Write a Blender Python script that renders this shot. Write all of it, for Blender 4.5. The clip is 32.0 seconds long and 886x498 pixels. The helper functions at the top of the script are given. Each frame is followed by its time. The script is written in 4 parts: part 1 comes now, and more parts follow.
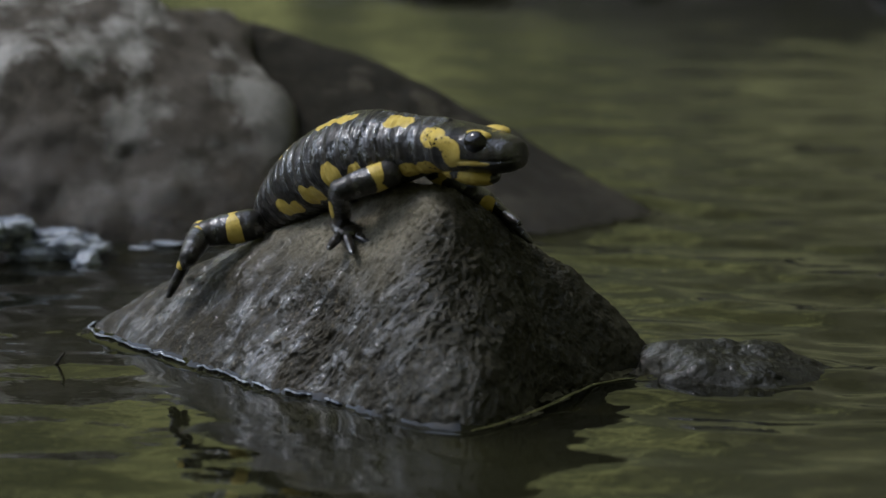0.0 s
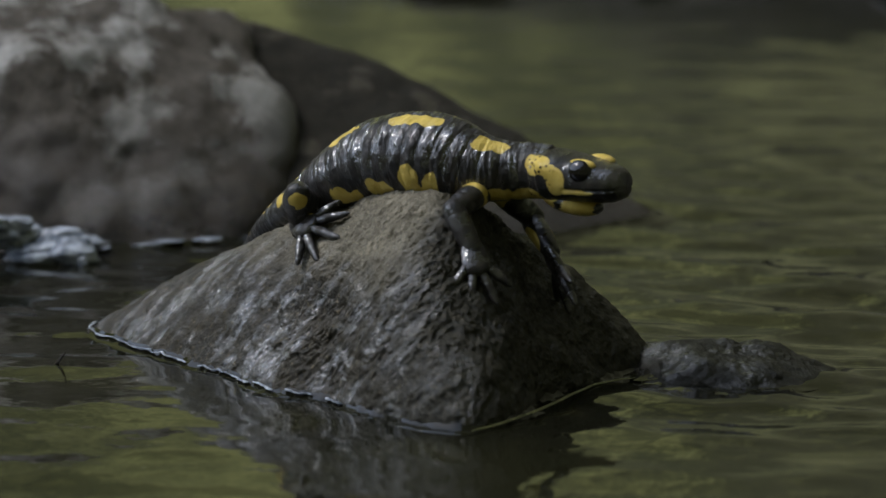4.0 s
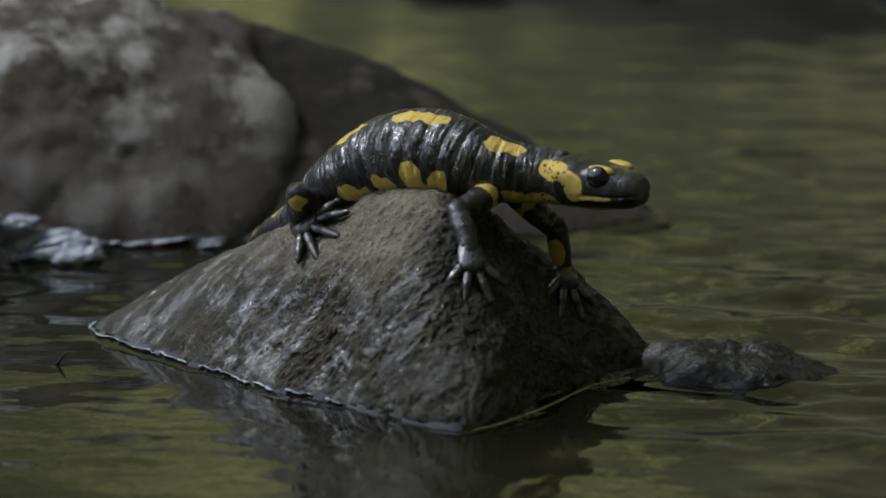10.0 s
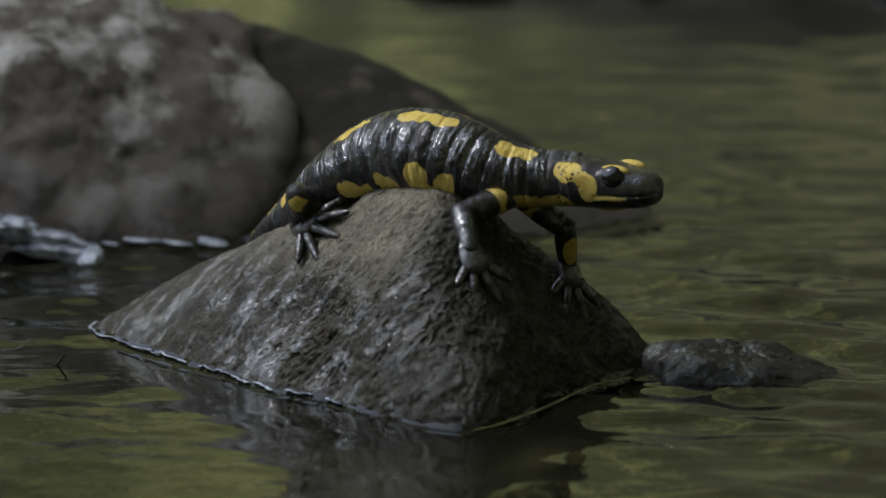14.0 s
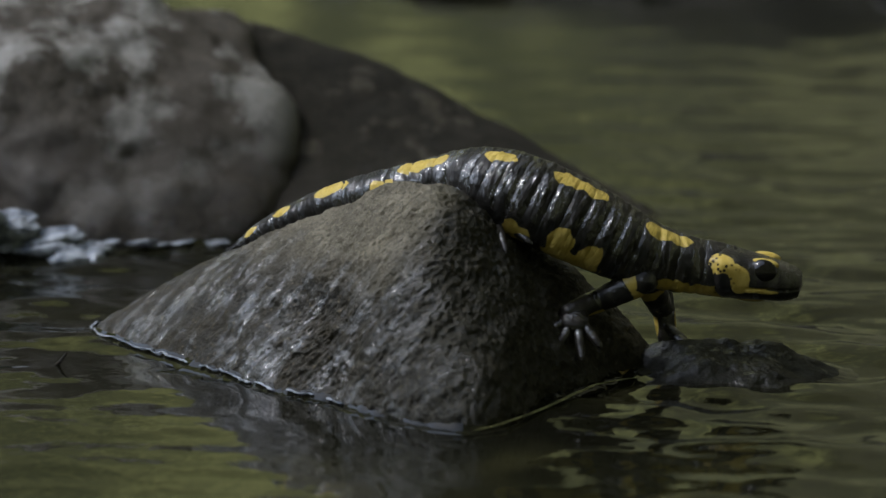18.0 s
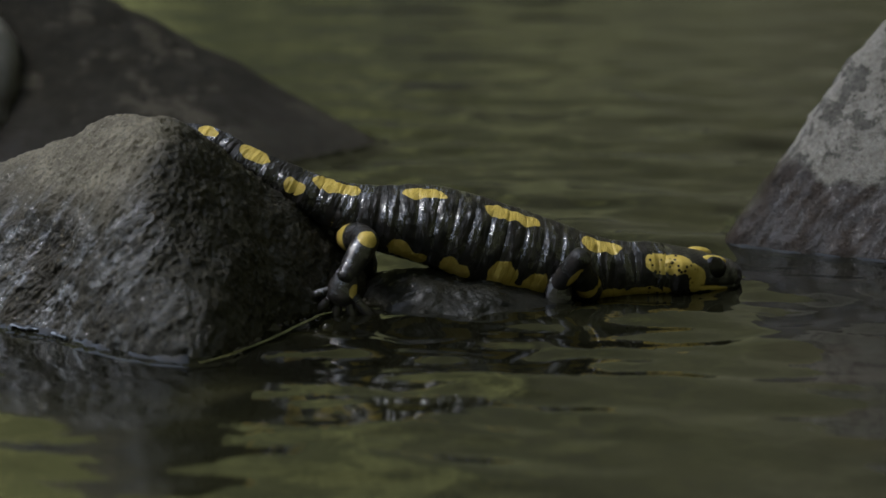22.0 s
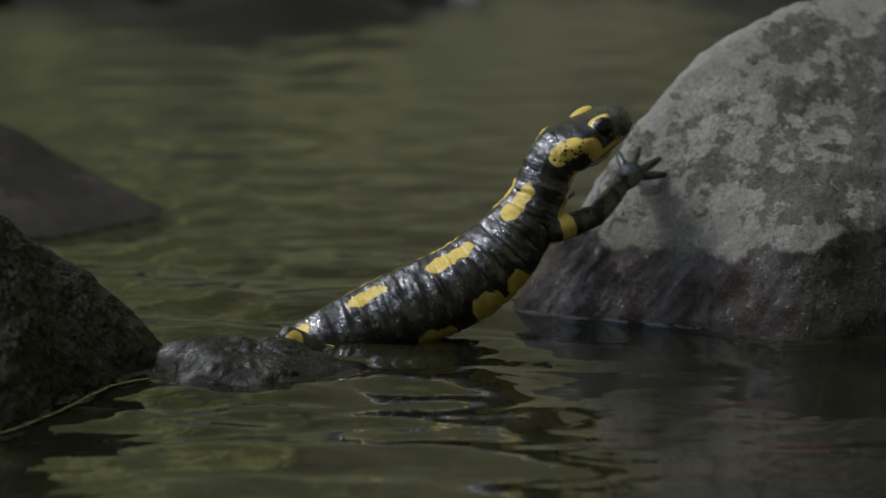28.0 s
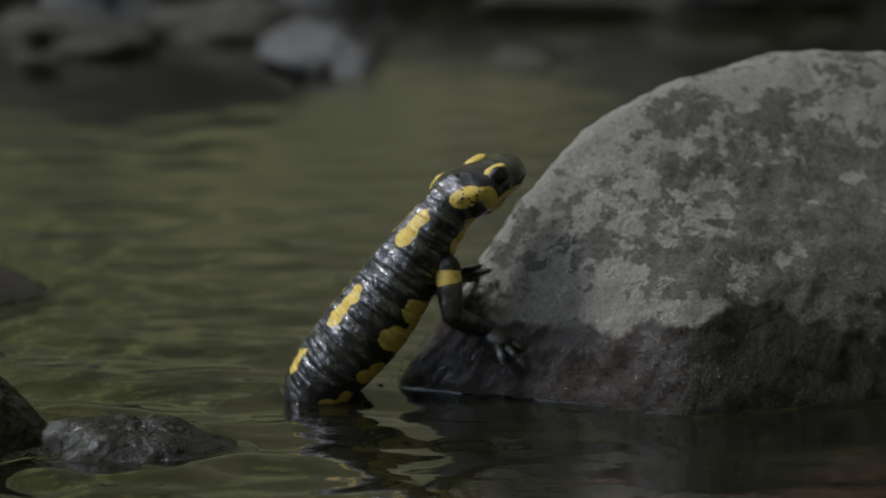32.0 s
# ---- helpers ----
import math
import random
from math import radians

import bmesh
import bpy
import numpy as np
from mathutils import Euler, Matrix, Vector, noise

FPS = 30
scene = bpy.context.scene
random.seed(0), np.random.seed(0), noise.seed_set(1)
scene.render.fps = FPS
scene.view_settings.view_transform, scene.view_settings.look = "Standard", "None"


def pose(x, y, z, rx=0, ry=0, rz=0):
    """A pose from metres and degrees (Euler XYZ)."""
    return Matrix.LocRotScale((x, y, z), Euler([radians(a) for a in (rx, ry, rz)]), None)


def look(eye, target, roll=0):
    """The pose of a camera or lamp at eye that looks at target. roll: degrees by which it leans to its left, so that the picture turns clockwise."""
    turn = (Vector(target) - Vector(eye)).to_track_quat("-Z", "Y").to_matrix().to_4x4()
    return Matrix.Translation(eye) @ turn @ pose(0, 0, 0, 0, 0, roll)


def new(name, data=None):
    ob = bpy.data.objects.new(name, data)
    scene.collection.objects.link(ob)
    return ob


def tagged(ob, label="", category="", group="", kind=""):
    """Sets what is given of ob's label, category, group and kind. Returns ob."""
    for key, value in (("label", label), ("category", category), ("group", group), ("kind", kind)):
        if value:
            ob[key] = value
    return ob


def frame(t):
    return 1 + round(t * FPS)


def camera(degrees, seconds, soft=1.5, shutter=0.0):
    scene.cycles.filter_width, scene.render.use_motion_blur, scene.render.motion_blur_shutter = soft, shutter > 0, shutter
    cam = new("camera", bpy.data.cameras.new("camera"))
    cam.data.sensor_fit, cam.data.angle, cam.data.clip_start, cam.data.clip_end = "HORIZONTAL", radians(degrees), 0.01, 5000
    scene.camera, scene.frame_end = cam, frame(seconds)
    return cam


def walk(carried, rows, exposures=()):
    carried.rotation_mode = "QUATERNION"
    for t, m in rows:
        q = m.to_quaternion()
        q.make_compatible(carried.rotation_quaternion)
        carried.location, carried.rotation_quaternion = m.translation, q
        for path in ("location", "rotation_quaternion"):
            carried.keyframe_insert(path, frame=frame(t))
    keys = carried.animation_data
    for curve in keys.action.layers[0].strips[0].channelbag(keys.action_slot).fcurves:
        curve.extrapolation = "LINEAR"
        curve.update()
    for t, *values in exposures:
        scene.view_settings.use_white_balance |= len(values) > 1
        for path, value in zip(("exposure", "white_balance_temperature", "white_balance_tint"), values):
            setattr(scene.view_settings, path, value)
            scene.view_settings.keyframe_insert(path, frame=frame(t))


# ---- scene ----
# ---- the camera on its tripod: yaw to the right and tilt, in degrees, about one place
PAN = [
    (0.0, -0.000, -11.000), (1.0, -0.003, -10.999), (2.0, -0.009, -11.000), (3.0, -0.010, -11.000), (6.0, -0.012, -11.001), 
    (8.0, -0.014, -11.000), (10.0, -0.015, -11.000), (12.0, -0.016, -11.000), (14.0, -0.017, -10.999), (16.5, -0.017, -10.999), 
    (17.0, -0.017, -10.999), (17.5, -0.042, -10.993), (18.0, -0.034, -11.000), (18.5, 0.062, -11.017), (19.0, 0.179, -11.067), 
    (19.5, 0.723, -11.092), (20.0, 1.367, -11.326), (20.5, 2.064, -11.484), (21.0, 2.715, -11.746), (21.5, 3.471, -11.925), 
    (22.0, 4.118, -12.025), (22.5, 4.480, -12.036), (23.0, 4.895, -12.077), (23.5, 4.982, -12.065), (24.0, 5.098, -12.052), 
    (24.5, 5.226, -12.049), (26.5, 6.454, -11.979), (27.0, 6.874, -11.953), (27.5, 7.154, -11.818), (28.0, 7.293, -11.015), 
    (28.5, 7.779, -10.674), (29.0, 8.242, -10.533), (29.5, 8.582, -10.174), (30.0, 8.763, -9.898), (30.5, 8.864, -9.891), 
    (31.0, 8.960, -9.889), (31.5, 8.978, -9.879), (32.0, 9.015, -9.888),
]
EYE = (0.0, -1.0, 0.245)
cam = camera(13.0, 32.0, soft=1.5)
cam.data.dof.use_dof = True
cam.data.dof.focus_distance = 1.108
cam.data.dof.aperture_fstop = 13.5
STOPS = 0.36
walk(cam, [(t, pose(*EYE, 90 + tilt, 0, -yaw)) for t, yaw, tilt in PAN], [(t, STOPS + d, 6200, 10) for t, d in ((0.0, 0.0), (16.5, -0.02), (19.0, -0.06), (21.0, -0.16), (22.5, -0.10), (24.5, -0.02), (27.0, -0.02), (32.0, 0.0))])

# ---- daylight: a dull sky over a shaded stream, open towards the upstream side
SUN_AZ, SUN_EL = -84.0, 54.0         # over the left bank: degrees from +y and above the water
world = bpy.data.worlds.new("overcast_sky")
scene.world = world
world.use_nodes = True
wn = world.node_tree
sky = wn.nodes.new("ShaderNodeTexSky")
sky.sky_type = "NISHITA"
sky.sun_disc = False
sky.sun_elevation = radians(SUN_EL)
sky.sun_rotation = radians(SUN_AZ)
haze = wn.nodes.new("ShaderNodeHueSaturation")
haze.inputs["Saturation"].default_value = 0.62
wn.links.new(sky.outputs[0], haze.inputs["Color"])
wn.links.new(haze.outputs[0], wn.nodes["Background"].inputs[0])
wn.nodes["Background"].inputs[1].default_value = 0.27
sun = new("sun", bpy.data.lights.new("sun", "SUN"))
sun.data.energy = 1.3
sun.data.angle = radians(10)
sun.data.color = (1.0, 0.97, 0.92)
_az, _el = radians(SUN_AZ), radians(SUN_EL)
_from = Vector((math.sin(_az) * math.cos(_el), math.cos(_az) * math.cos(_el), math.sin(_el)))
sun.matrix_basis = look(_from * 5, (0, 0, 0))


# ---- materials
class Nodes:
    """A short way to write node trees."""

    def __init__(self, name):
        self.mat = bpy.data.materials.new(name)
        self.mat.use_nodes = True
        self.t = self.mat.node_tree
        self.p = self.t.nodes["Principled BSDF"]
        self.co = self.add("ShaderNodeTexCoord").outputs["Object"]

    def add(self, kind, **values):
        n = self.t.nodes.new(kind)
        for k, v in values.items():
            n.inputs[k].default_value = v
        return n

    def link(self, a, b):
        self.t.links.new(a, b)

    def put(self, value, socket):
        if isinstance(value, bpy.types.NodeSocket):
            self.link(value, socket)
        else:
            socket.default_value = value

    def noise(self, scale, detail=4.0, rough=0.55, co=None, distort=0.0):
        n = self.add("ShaderNodeTexNoise", Scale=scale, Detail=detail, Roughness=rough, Distortion=distort)
        self.link(co or self.co, n.inputs["Vector"])
        return n.outputs["Fac"]

    def voronoi(self, scale, co=None):
        n = self.add("ShaderNodeTexVoronoi", Scale=scale)
        self.link(co or self.co, n.inputs["Vector"])
        return n.outputs["Distance"]

    def ramp(self, fac, lo, hi, a=0.0, b=1.0):
        n = self.add("ShaderNodeMapRange", **{"From Min": lo, "From Max": hi, "To Min": a, "To Max": b})
        self.link(fac, n.inputs["Value"])
        return n.outputs["Result"]

    def mix(self, fac, a, b):
        n = self.t.nodes.new("ShaderNodeMix")
        n.data_type = "RGBA"
        self.put(fac, n.inputs["Factor"])
        self.put(a, n.inputs[6])
        self.put(b, n.inputs[7])
        return n.outputs[2]

    def math(self, op, a, b=0.0):
        n = self.t.nodes.new("ShaderNodeMath")
        n.operation = op
        self.put(a, n.inputs[0])
        self.put(b, n.inputs[1])
        return n.outputs[0]

    def bump(self, height, strength, distance, after=None):
        n = self.add("ShaderNodeBump", Strength=strength, Distance=distance)
        self.link(height, n.inputs["Height"])
        if after is not None:
            self.link(after, n.inputs["Normal"])
        return n.outputs["Normal"]

    def axis(self, which):
        n = self.t.nodes.new("ShaderNodeSeparateXYZ")
        self.link(self.co, n.inputs[0])
        return n.outputs[which]

    def attr(self, name):
        n = self.t.nodes.new("ShaderNodeAttribute")
        n.attribute_name = name
        return n.outputs["Fac"]

    def done(self, color, rough=0.5, normal=None, **more):
        self.put(color, self.p.inputs["Base Color"])
        self.put(rough, self.p.inputs["Roughness"])
        if normal is not None:
            self.link(normal, self.p.inputs["Normal"])
        for k, v in more.items():
            self.put(v, self.p.inputs[k.replace("_", " ")])
        return self.mat


def rgb(r, g, b):
    return (r, g, b, 1.0)


def rock_material(name, dry_a, dry_b, wet, line, soft=0.006, patch=None, patch_cut=0.52, wet_rough=0.22, patch_scale=60.0, wet_bump=0.5, gloss=1.0, relief=0.7, blend=0.035, spread=None, top=None, shore=(), dark_side=None, grit=(0.10, 0.08, 0.048), strand=430.0, coat_ior=1.45, film_cut=0.44):
    """Stone that is dry above a wavering line (metres above the water) and wet and dark below it.
    patch: pale crust on the dry part; shore: (from x, to x, rise) steps of the wet line along the stone. A side, given
    from x to x, can be coloured darker green-brown and less glossy."""
    n = Nodes(name)
    big, mid, fine = n.noise(28, 5), n.noise(130, 6, 0.6), n.noise(700, 4, 0.65)
    dry = n.mix(n.ramp(mid, 0.35, 0.65), dry_a, dry_b)
    speck = n.noise(1700, 2, 0.6)
    dry = n.mix(n.ramp(speck, 0.58, 0.68, 0.0, 0.6), dry, rgb(dry_a[0] * 1.5, dry_a[1] * 1.5, dry_a[2] * 1.45))
    dry = n.mix(n.ramp(fine, 0.48, 0.66, 0.0, 0.75), dry, rgb(dry_a[0] * 0.4, dry_a[1] * 0.4, dry_a[2] * 0.4))
    if patch:
        crust = n.math("ADD", n.noise(patch_scale, 8, 0.68), n.math("MULTIPLY", n.math("SUBTRACT", big, 0.5), 0.6))
        if spread:          # the crust thins out along the stone
            crust = n.math("SUBTRACT", crust, n.ramp(n.axis("X"), *spread))
        if top:          # and thickens towards the top
            crust = n.math("ADD", crust, n.ramp(n.axis("Z"), *top))
        crust = n.ramp(crust, patch_cut, patch_cut + blend)
        dry = n.mix(crust, dry, n.mix(n.ramp(fine, 0.35, 0.7), patch, rgb(patch[0] * 0.62, patch[1] * 0.62, patch[2] * 0.6)))
    damp = n.mix(n.ramp(mid, 0.3, 0.7), wet, rgb(wet[0] * 1.7, wet[1] * 1.55, wet[2] * 1.3))
    damp = n.mix(n.ramp(fine, 0.58, 0.70, 0.0, 0.8), damp, rgb(*grit))
    level = n.math("ADD", n.axis("Z"), n.math("MULTIPLY", n.math("SUBTRACT", n.noise(55, 4), 0.5), 0.022))
    level = n.math("ADD", level, n.math("MULTIPLY", n.math("SUBTRACT", n.noise(420, 4, 0.65), 0.5), 0.005))
    for x0, x1, rise in shore:
        level = n.math("SUBTRACT", level, n.ramp(n.axis("X"), x0, x1, 0.0, rise))
    isdry = n.ramp(level, line - soft, line + soft)
    flow = n.t.nodes.new("ShaderNodeMapping")          # the film of water runs in strands down the stone
    flow.vector_type = "TEXTURE"
    flow.inputs["Rotation"].default_value = (0.0, 0.69, 0.0)
    flow.inputs["Scale"].default_value = (1.0, 1.0, 3.0)
    n.link(n.co, flow.inputs["Vector"])
    strands = flow.outputs["Vector"]
    slick = n.bump(n.noise(strand * 0.4, 3, 0.55, strands), wet_bump * 0.8, 0.0036)
    slick = n.bump(n.noise(strand, 4, 0.62, strands), wet_bump, 0.0030, slick)
    slick = n.bump(n.noise(1500, 3, 0.6), wet_bump * 0.8, 0.0010, slick)
    nor = n.bump(n.noise(300, 6, 0.68), relief, 0.0030)
    nor = n.bump(n.noise(1300, 3, 0.6), relief, 0.0012, nor)
    n.link(slick, n.p.inputs["Coat Normal"])
    film = n.math("MULTIPLY", n.math("SUBTRACT", 1.0, isdry), n.ramp(n.noise(150, 6, 0.72, strands), film_cut, film_cut + 0.12, 0.05, gloss))
    # one side is duller and a darker green-brown
    if dark_side:
        film = n.math("MULTIPLY", film, n.ramp(n.axis("X"), dark_side[0], dark_side[1], 1.0, 0.32))
        damp = n.mix(n.ramp(n.math("ADD", n.axis("X"), n.math("MULTIPLY", n.math("SUBTRACT", mid, 0.5), 0.03)), dark_side[0], dark_side[1]), damp, n.mix(n.ramp(fine, 0.4, 0.66), rgb(0.013, 0.0128, 0.008), rgb(0.044, 0.038, 0.023)))
    rough = n.math("ADD", n.math("MULTIPLY", isdry, 0.5), n.ramp(mid, 0.3, 0.7, wet_rough, wet_rough + 0.16))
    return n.done(n.mix(isdry, damp, dry), rough, nor, Coat_Weight=film, Coat_Roughness=0.06, Coat_IOR=coat_ior, Specular_IOR_Level=0.2)


# the right face's shade is put into its algal green and high wet line
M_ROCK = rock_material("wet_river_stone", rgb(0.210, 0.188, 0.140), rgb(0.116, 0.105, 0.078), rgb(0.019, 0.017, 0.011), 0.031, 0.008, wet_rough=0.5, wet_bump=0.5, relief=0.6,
                       shore=((-0.018, 0.022, 0.049), (-0.045, -0.100, 0.014)), dark_side=(-0.026, 0.002), gloss=1.0, grit=(0.15, 0.12, 0.07), coat_ior=1.95, film_cut=0.472, strand=560.0)
# the wet foot turns darker and duller towards +x
M_BOULDER = rock_material("crusted_boulder_stone", rgb(0.175, 0.165, 0.143), rgb(0.110, 0.104, 0.090), rgb(0.022, 0.0155, 0.0105), 0.024, 0.0015,
                          patch=rgb(0.345, 0.324, 0.284), patch_cut=0.51, wet_rough=0.45, patch_scale=110, wet_bump=0.7, gloss=0.9, blend=0.03, relief=1.0, spread=(0.222, 0.265, -0.05, 0.085), top=(0.058, 0.088, 0.0, 0.16),
                          shore=((0.249, 0.261, 0.010), (0.266, 0.302, -0.016)), grit=(0.06, 0.040, 0.026), dark_side=(0.235, 0.262))
M_SMALL = rock_material("drowned_stone", rgb(0.05, 0.05, 0.042), rgb(0.03, 0.03, 0.026), rgb(0.0075, 0.0078, 0.0048), 0.04, wet_rough=0.55, wet_bump=0.45, gloss=1.0, strand=240.0, film_cut=0.49, relief=0.5, grit=(0.035, 0.031, 0.018))
M_BANK = rock_material("shaded_bank_stone", rgb(0.075, 0.071, 0.058), rgb(0.045, 0.043, 0.035), rgb(0.03, 0.028, 0.022), 0.004, 0.01, gloss=0.0)
M_PALE = rock_material("pale_back_stone", rgb(0.110, 0.095, 0.075), rgb(0.060, 0.052, 0.041), rgb(0.028, 0.024, 0.019), 0.030, 0.022,
                       patch=rgb(0.38, 0.364, 0.334), patch_cut=0.49, patch_scale=26, blend=0.10, gloss=0.35)
M_DARK = rock_material("dark_back_stone", rgb(0.032, 0.028, 0.020), rgb(0.020, 0.018, 0.013), rgb(0.014, 0.012, 0.010), 0.01, 0.01, patch=rgb(0.080, 0.071, 0.052), patch_cut=0.52, patch_scale=38, blend=0.06, wet_rough=0.45, gloss=0.2)
M_FAR = rock_material("far_stream_stone", rgb(0.13, 0.127, 0.125), rgb(0.08, 0.077, 0.075), rgb(0.05, 0.05, 0.045), -0.01, 0.01, patch=rgb(0.14, 0.14, 0.142), patch_cut=0.55, patch_scale=14)


def water_material():
    n = Nodes("stream_water")
    deep = n.mix(n.ramp(n.noise(7, 4), 0.38, 0.62), rgb(0.005, 0.005, 0.003), rgb(0.013, 0.013, 0.006))
    deep = n.mix(n.ramp(n.noise(26, 4), 0.55, 0.7), deep, rgb(0.022, 0.021, 0.009))
    long = n.t.nodes.new("ShaderNodeMapping")          # reddish bed showing through beside the boulder
    long.inputs["Scale"].default_value = (0.35, 1.0, 1.0)
    n.link(n.co, long.inputs["Vector"])
    bed = n.math("MULTIPLY", n.math("MULTIPLY", n.ramp(n.axis("X"), 0.20, 0.27), n.ramp(n.axis("Y"), 0.03, 0.06, 1.0, 0.0)), n.ramp(n.noise(45, 3, 0.55, long.outputs["Vector"]), 0.50, 0.62))
    deep = n.mix(bed, deep, rgb(0.032, 0.017, 0.009))
    nor = n.bump(n.noise(170, 2, 0.4), 0.16, 0.0007)
    return n.done(deep, 0.03, nor, IOR=1.333)


def white_water_material():
    n = Nodes("white_water")
    return n.done(n.mix(n.ramp(n.noise(120, 4), 0.4, 0.6), rgb(0.10, 0.115, 0.14), rgb(0.36, 0.385, 0.43)), 0.25, n.bump(n.noise(200, 3), 0.5, 0.003), IOR=1.333)


def bed_material():
    n = Nodes("stream_bed_gravel")
    return n.done(n.mix(n.ramp(n.voronoi(30), 0.1, 0.6), rgb(0.05, 0.045, 0.03), rgb(0.14, 0.12, 0.08)), 0.9, n.bump(n.voronoi(60), 0.6, 0.01))


def forest_glow_material():
    """Unseen leaves with their daylight put in as emission, browner downstream to tint the water."""
    n = Nodes("glowing_wooded_bank")
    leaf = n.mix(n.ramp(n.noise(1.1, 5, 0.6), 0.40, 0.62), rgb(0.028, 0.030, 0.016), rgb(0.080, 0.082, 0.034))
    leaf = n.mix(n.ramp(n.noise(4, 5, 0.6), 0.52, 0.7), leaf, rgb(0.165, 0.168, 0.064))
    brown_tint = n.mix(n.ramp(n.noise(1.3, 5, 0.6), 0.38, 0.64), rgb(0.025, 0.024, 0.015), rgb(0.060, 0.058, 0.038))
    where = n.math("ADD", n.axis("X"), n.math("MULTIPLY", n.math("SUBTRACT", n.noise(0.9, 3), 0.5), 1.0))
    leaf = n.mix(n.ramp(where, 0.30, 1.30, 0.0, 0.9), leaf, brown_tint)
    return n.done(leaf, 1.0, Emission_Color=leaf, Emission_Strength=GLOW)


def tree_fill_material():
    n = Nodes("glowing_dark_trees")
    # unseen trees that block the sky and give off fill light themselves
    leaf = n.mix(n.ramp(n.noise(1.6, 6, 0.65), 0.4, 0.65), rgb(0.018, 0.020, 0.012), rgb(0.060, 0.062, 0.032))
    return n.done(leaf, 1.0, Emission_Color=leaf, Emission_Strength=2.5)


# emission of the unseen far bank, set for the water's brightness
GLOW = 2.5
M_WATER, M_WHITE_WATER, M_BED, M_FOREST_GLOW, M_TREE_FILL = water_material(), white_water_material(), bed_material(), forest_glow_material(), tree_fill_material()


# ---- mesh helpers
def mesh_of(name, bm, material, smooth=True):
    me = bpy.data.meshes.new(name)
    bm.to_mesh(me)
    bm.free()
    me.materials.append(material)
    if smooth:
        me.polygons.foreach_set("use_smooth", [True] * len(me.polygons))
    return me


def part(name, bm, material, parent, label="", smooth=True):
    ob = new(name, mesh_of(name, bm, material, smooth))
    ob.parent = parent
    return tagged(ob, label)


def grid_mesh(name, verts, rows, cols, material, close=False):
    """A sheet of rows x cols points (an array of n x 3); close: joined round its columns."""
    i, j = np.meshgrid(np.arange(rows - 1), np.arange(cols if close else cols - 1), indexing="ij")
    a = (i * cols + j).ravel()
    b = (i * cols + (j + 1) % cols).ravel()
    faces = np.stack([a, b, b + cols, a + cols], 1)
    me = bpy.data.meshes.new(name)
    me.from_pydata([tuple(v) for v in verts], [], [tuple(f) for f in faces.tolist()])
    me.materials.append(material)
    me.polygons.foreach_set("use_smooth", [True] * len(me.polygons))
    return me


SPHERES = {}


def sphere(level):
    if level not in SPHERES:
        bm = bmesh.new()
        bmesh.ops.create_icosphere(bm, subdivisions=level, radius=1.0)
        bm.verts.ensure_lookup_table()
        SPHERES[level] = (np.array([v.co[:] for v in bm.verts]), [tuple(v.index for v in f.verts) for f in bm.faces])
        bm.free()
    return SPHERES[level]


def fractal(points, scale, octaves, seed):
    off = Vector((seed * 7.3, seed * 3.1, seed * 5.7))
    return np.array([noise.fractal(Vector(p) * scale + off, 0.9, 2.1, octaves) for p in points])


def stone_mesh(name, corners, material, level=6, round_by=22, rough=((18, 4, 0.0025), (70, 4, 0.0009)), seed=1, layers=None):
    """A stone: the hull of its corners with rounded edges, and an uneven face at the scales given in rough."""
    corners = np.array(corners)
    bm = bmesh.new()
    for c in corners:
        bm.verts.new(c)
    bmesh.ops.convex_hull(bm, input=bm.verts)
    mid = corners.mean(0)
    normals, offsets = [], []
    for f in bm.faces:
        n = np.array(f.normal[:])
        d = float(n @ (np.array(f.verts[0].co[:]) - mid))
        if d < 0:
            n, d = -n, -d
        if d > 1e-5 and not any(n @ m > 0.9995 for m in normals):
            normals.append(n)
            offsets.append(d)
    bm.free()
    dirs, faces = sphere(level)
    g = np.clip(dirs @ (np.array(normals) / np.array(offsets)[:, None]).T, 1e-9, None)
    top = g.max(1)
    r = 1.0 / (top * ((g / top[:, None]) ** round_by).sum(1) ** (1.0 / round_by))
    reach = np.linalg.norm(corners - mid, axis=1)          # swell the worn shape back out to its corners
    ways = (corners - mid) / reach[:, None]
    gc = np.clip(ways @ (np.array(normals) / np.array(offsets)[:, None]).T, 1e-9, None)
    worn = reach * (gc ** round_by).sum(1) ** (1.0 / round_by)
    near = np.exp((dirs @ ways.T - 1.0) * 26)
    r = r * (1 + (near * (worn - 1)[None, :]).sum(1) / (near.sum(1) + 0.15))
    pts = mid + dirs * r[:, None]
    push = np.zeros(len(pts))
    for scale, octaves, size in rough:
        push += size * fractal(pts, scale, octaves, seed)
    if layers:
        lie, stretch, scale, size = layers          # worn layers, drawn out along the direction lie
        lie = np.array(lie) / np.linalg.norm(lie)
        drawn = pts - (1 - 1 / stretch) * (pts @ lie)[:, None] * lie
        push += size * (0.22 - np.abs(fractal(drawn, scale, 4, seed + 0.5)))
        push += 0.35 * size * fractal(drawn, scale * 3.3, 3, seed + 1.5)
    pts = pts + dirs * push[:, None]
    me = bpy.data.meshes.new(name)
    me.from_pydata([tuple(p) for p in pts], [], faces)
    me.materials.append(material)
    me.polygons.foreach_set("use_smooth", [True] * len(me.polygons))
    return me


def stone(name, corners, material, label, group="", **more):
    ob = new(name, stone_mesh(name, corners, material, **more))
    return tagged(ob, label, "stone", group)


# ---- ground, water and the added tree backdrops
bed = bmesh.new()
bmesh.ops.create_grid(bed, x_segments=60, y_segments=60, size=400)
for v in bed.verts:
    d = math.hypot(v.co.x, v.co.y)
    v.co.z = -0.12 + (0.0 if d < 8 else (d - 8) * 0.02)
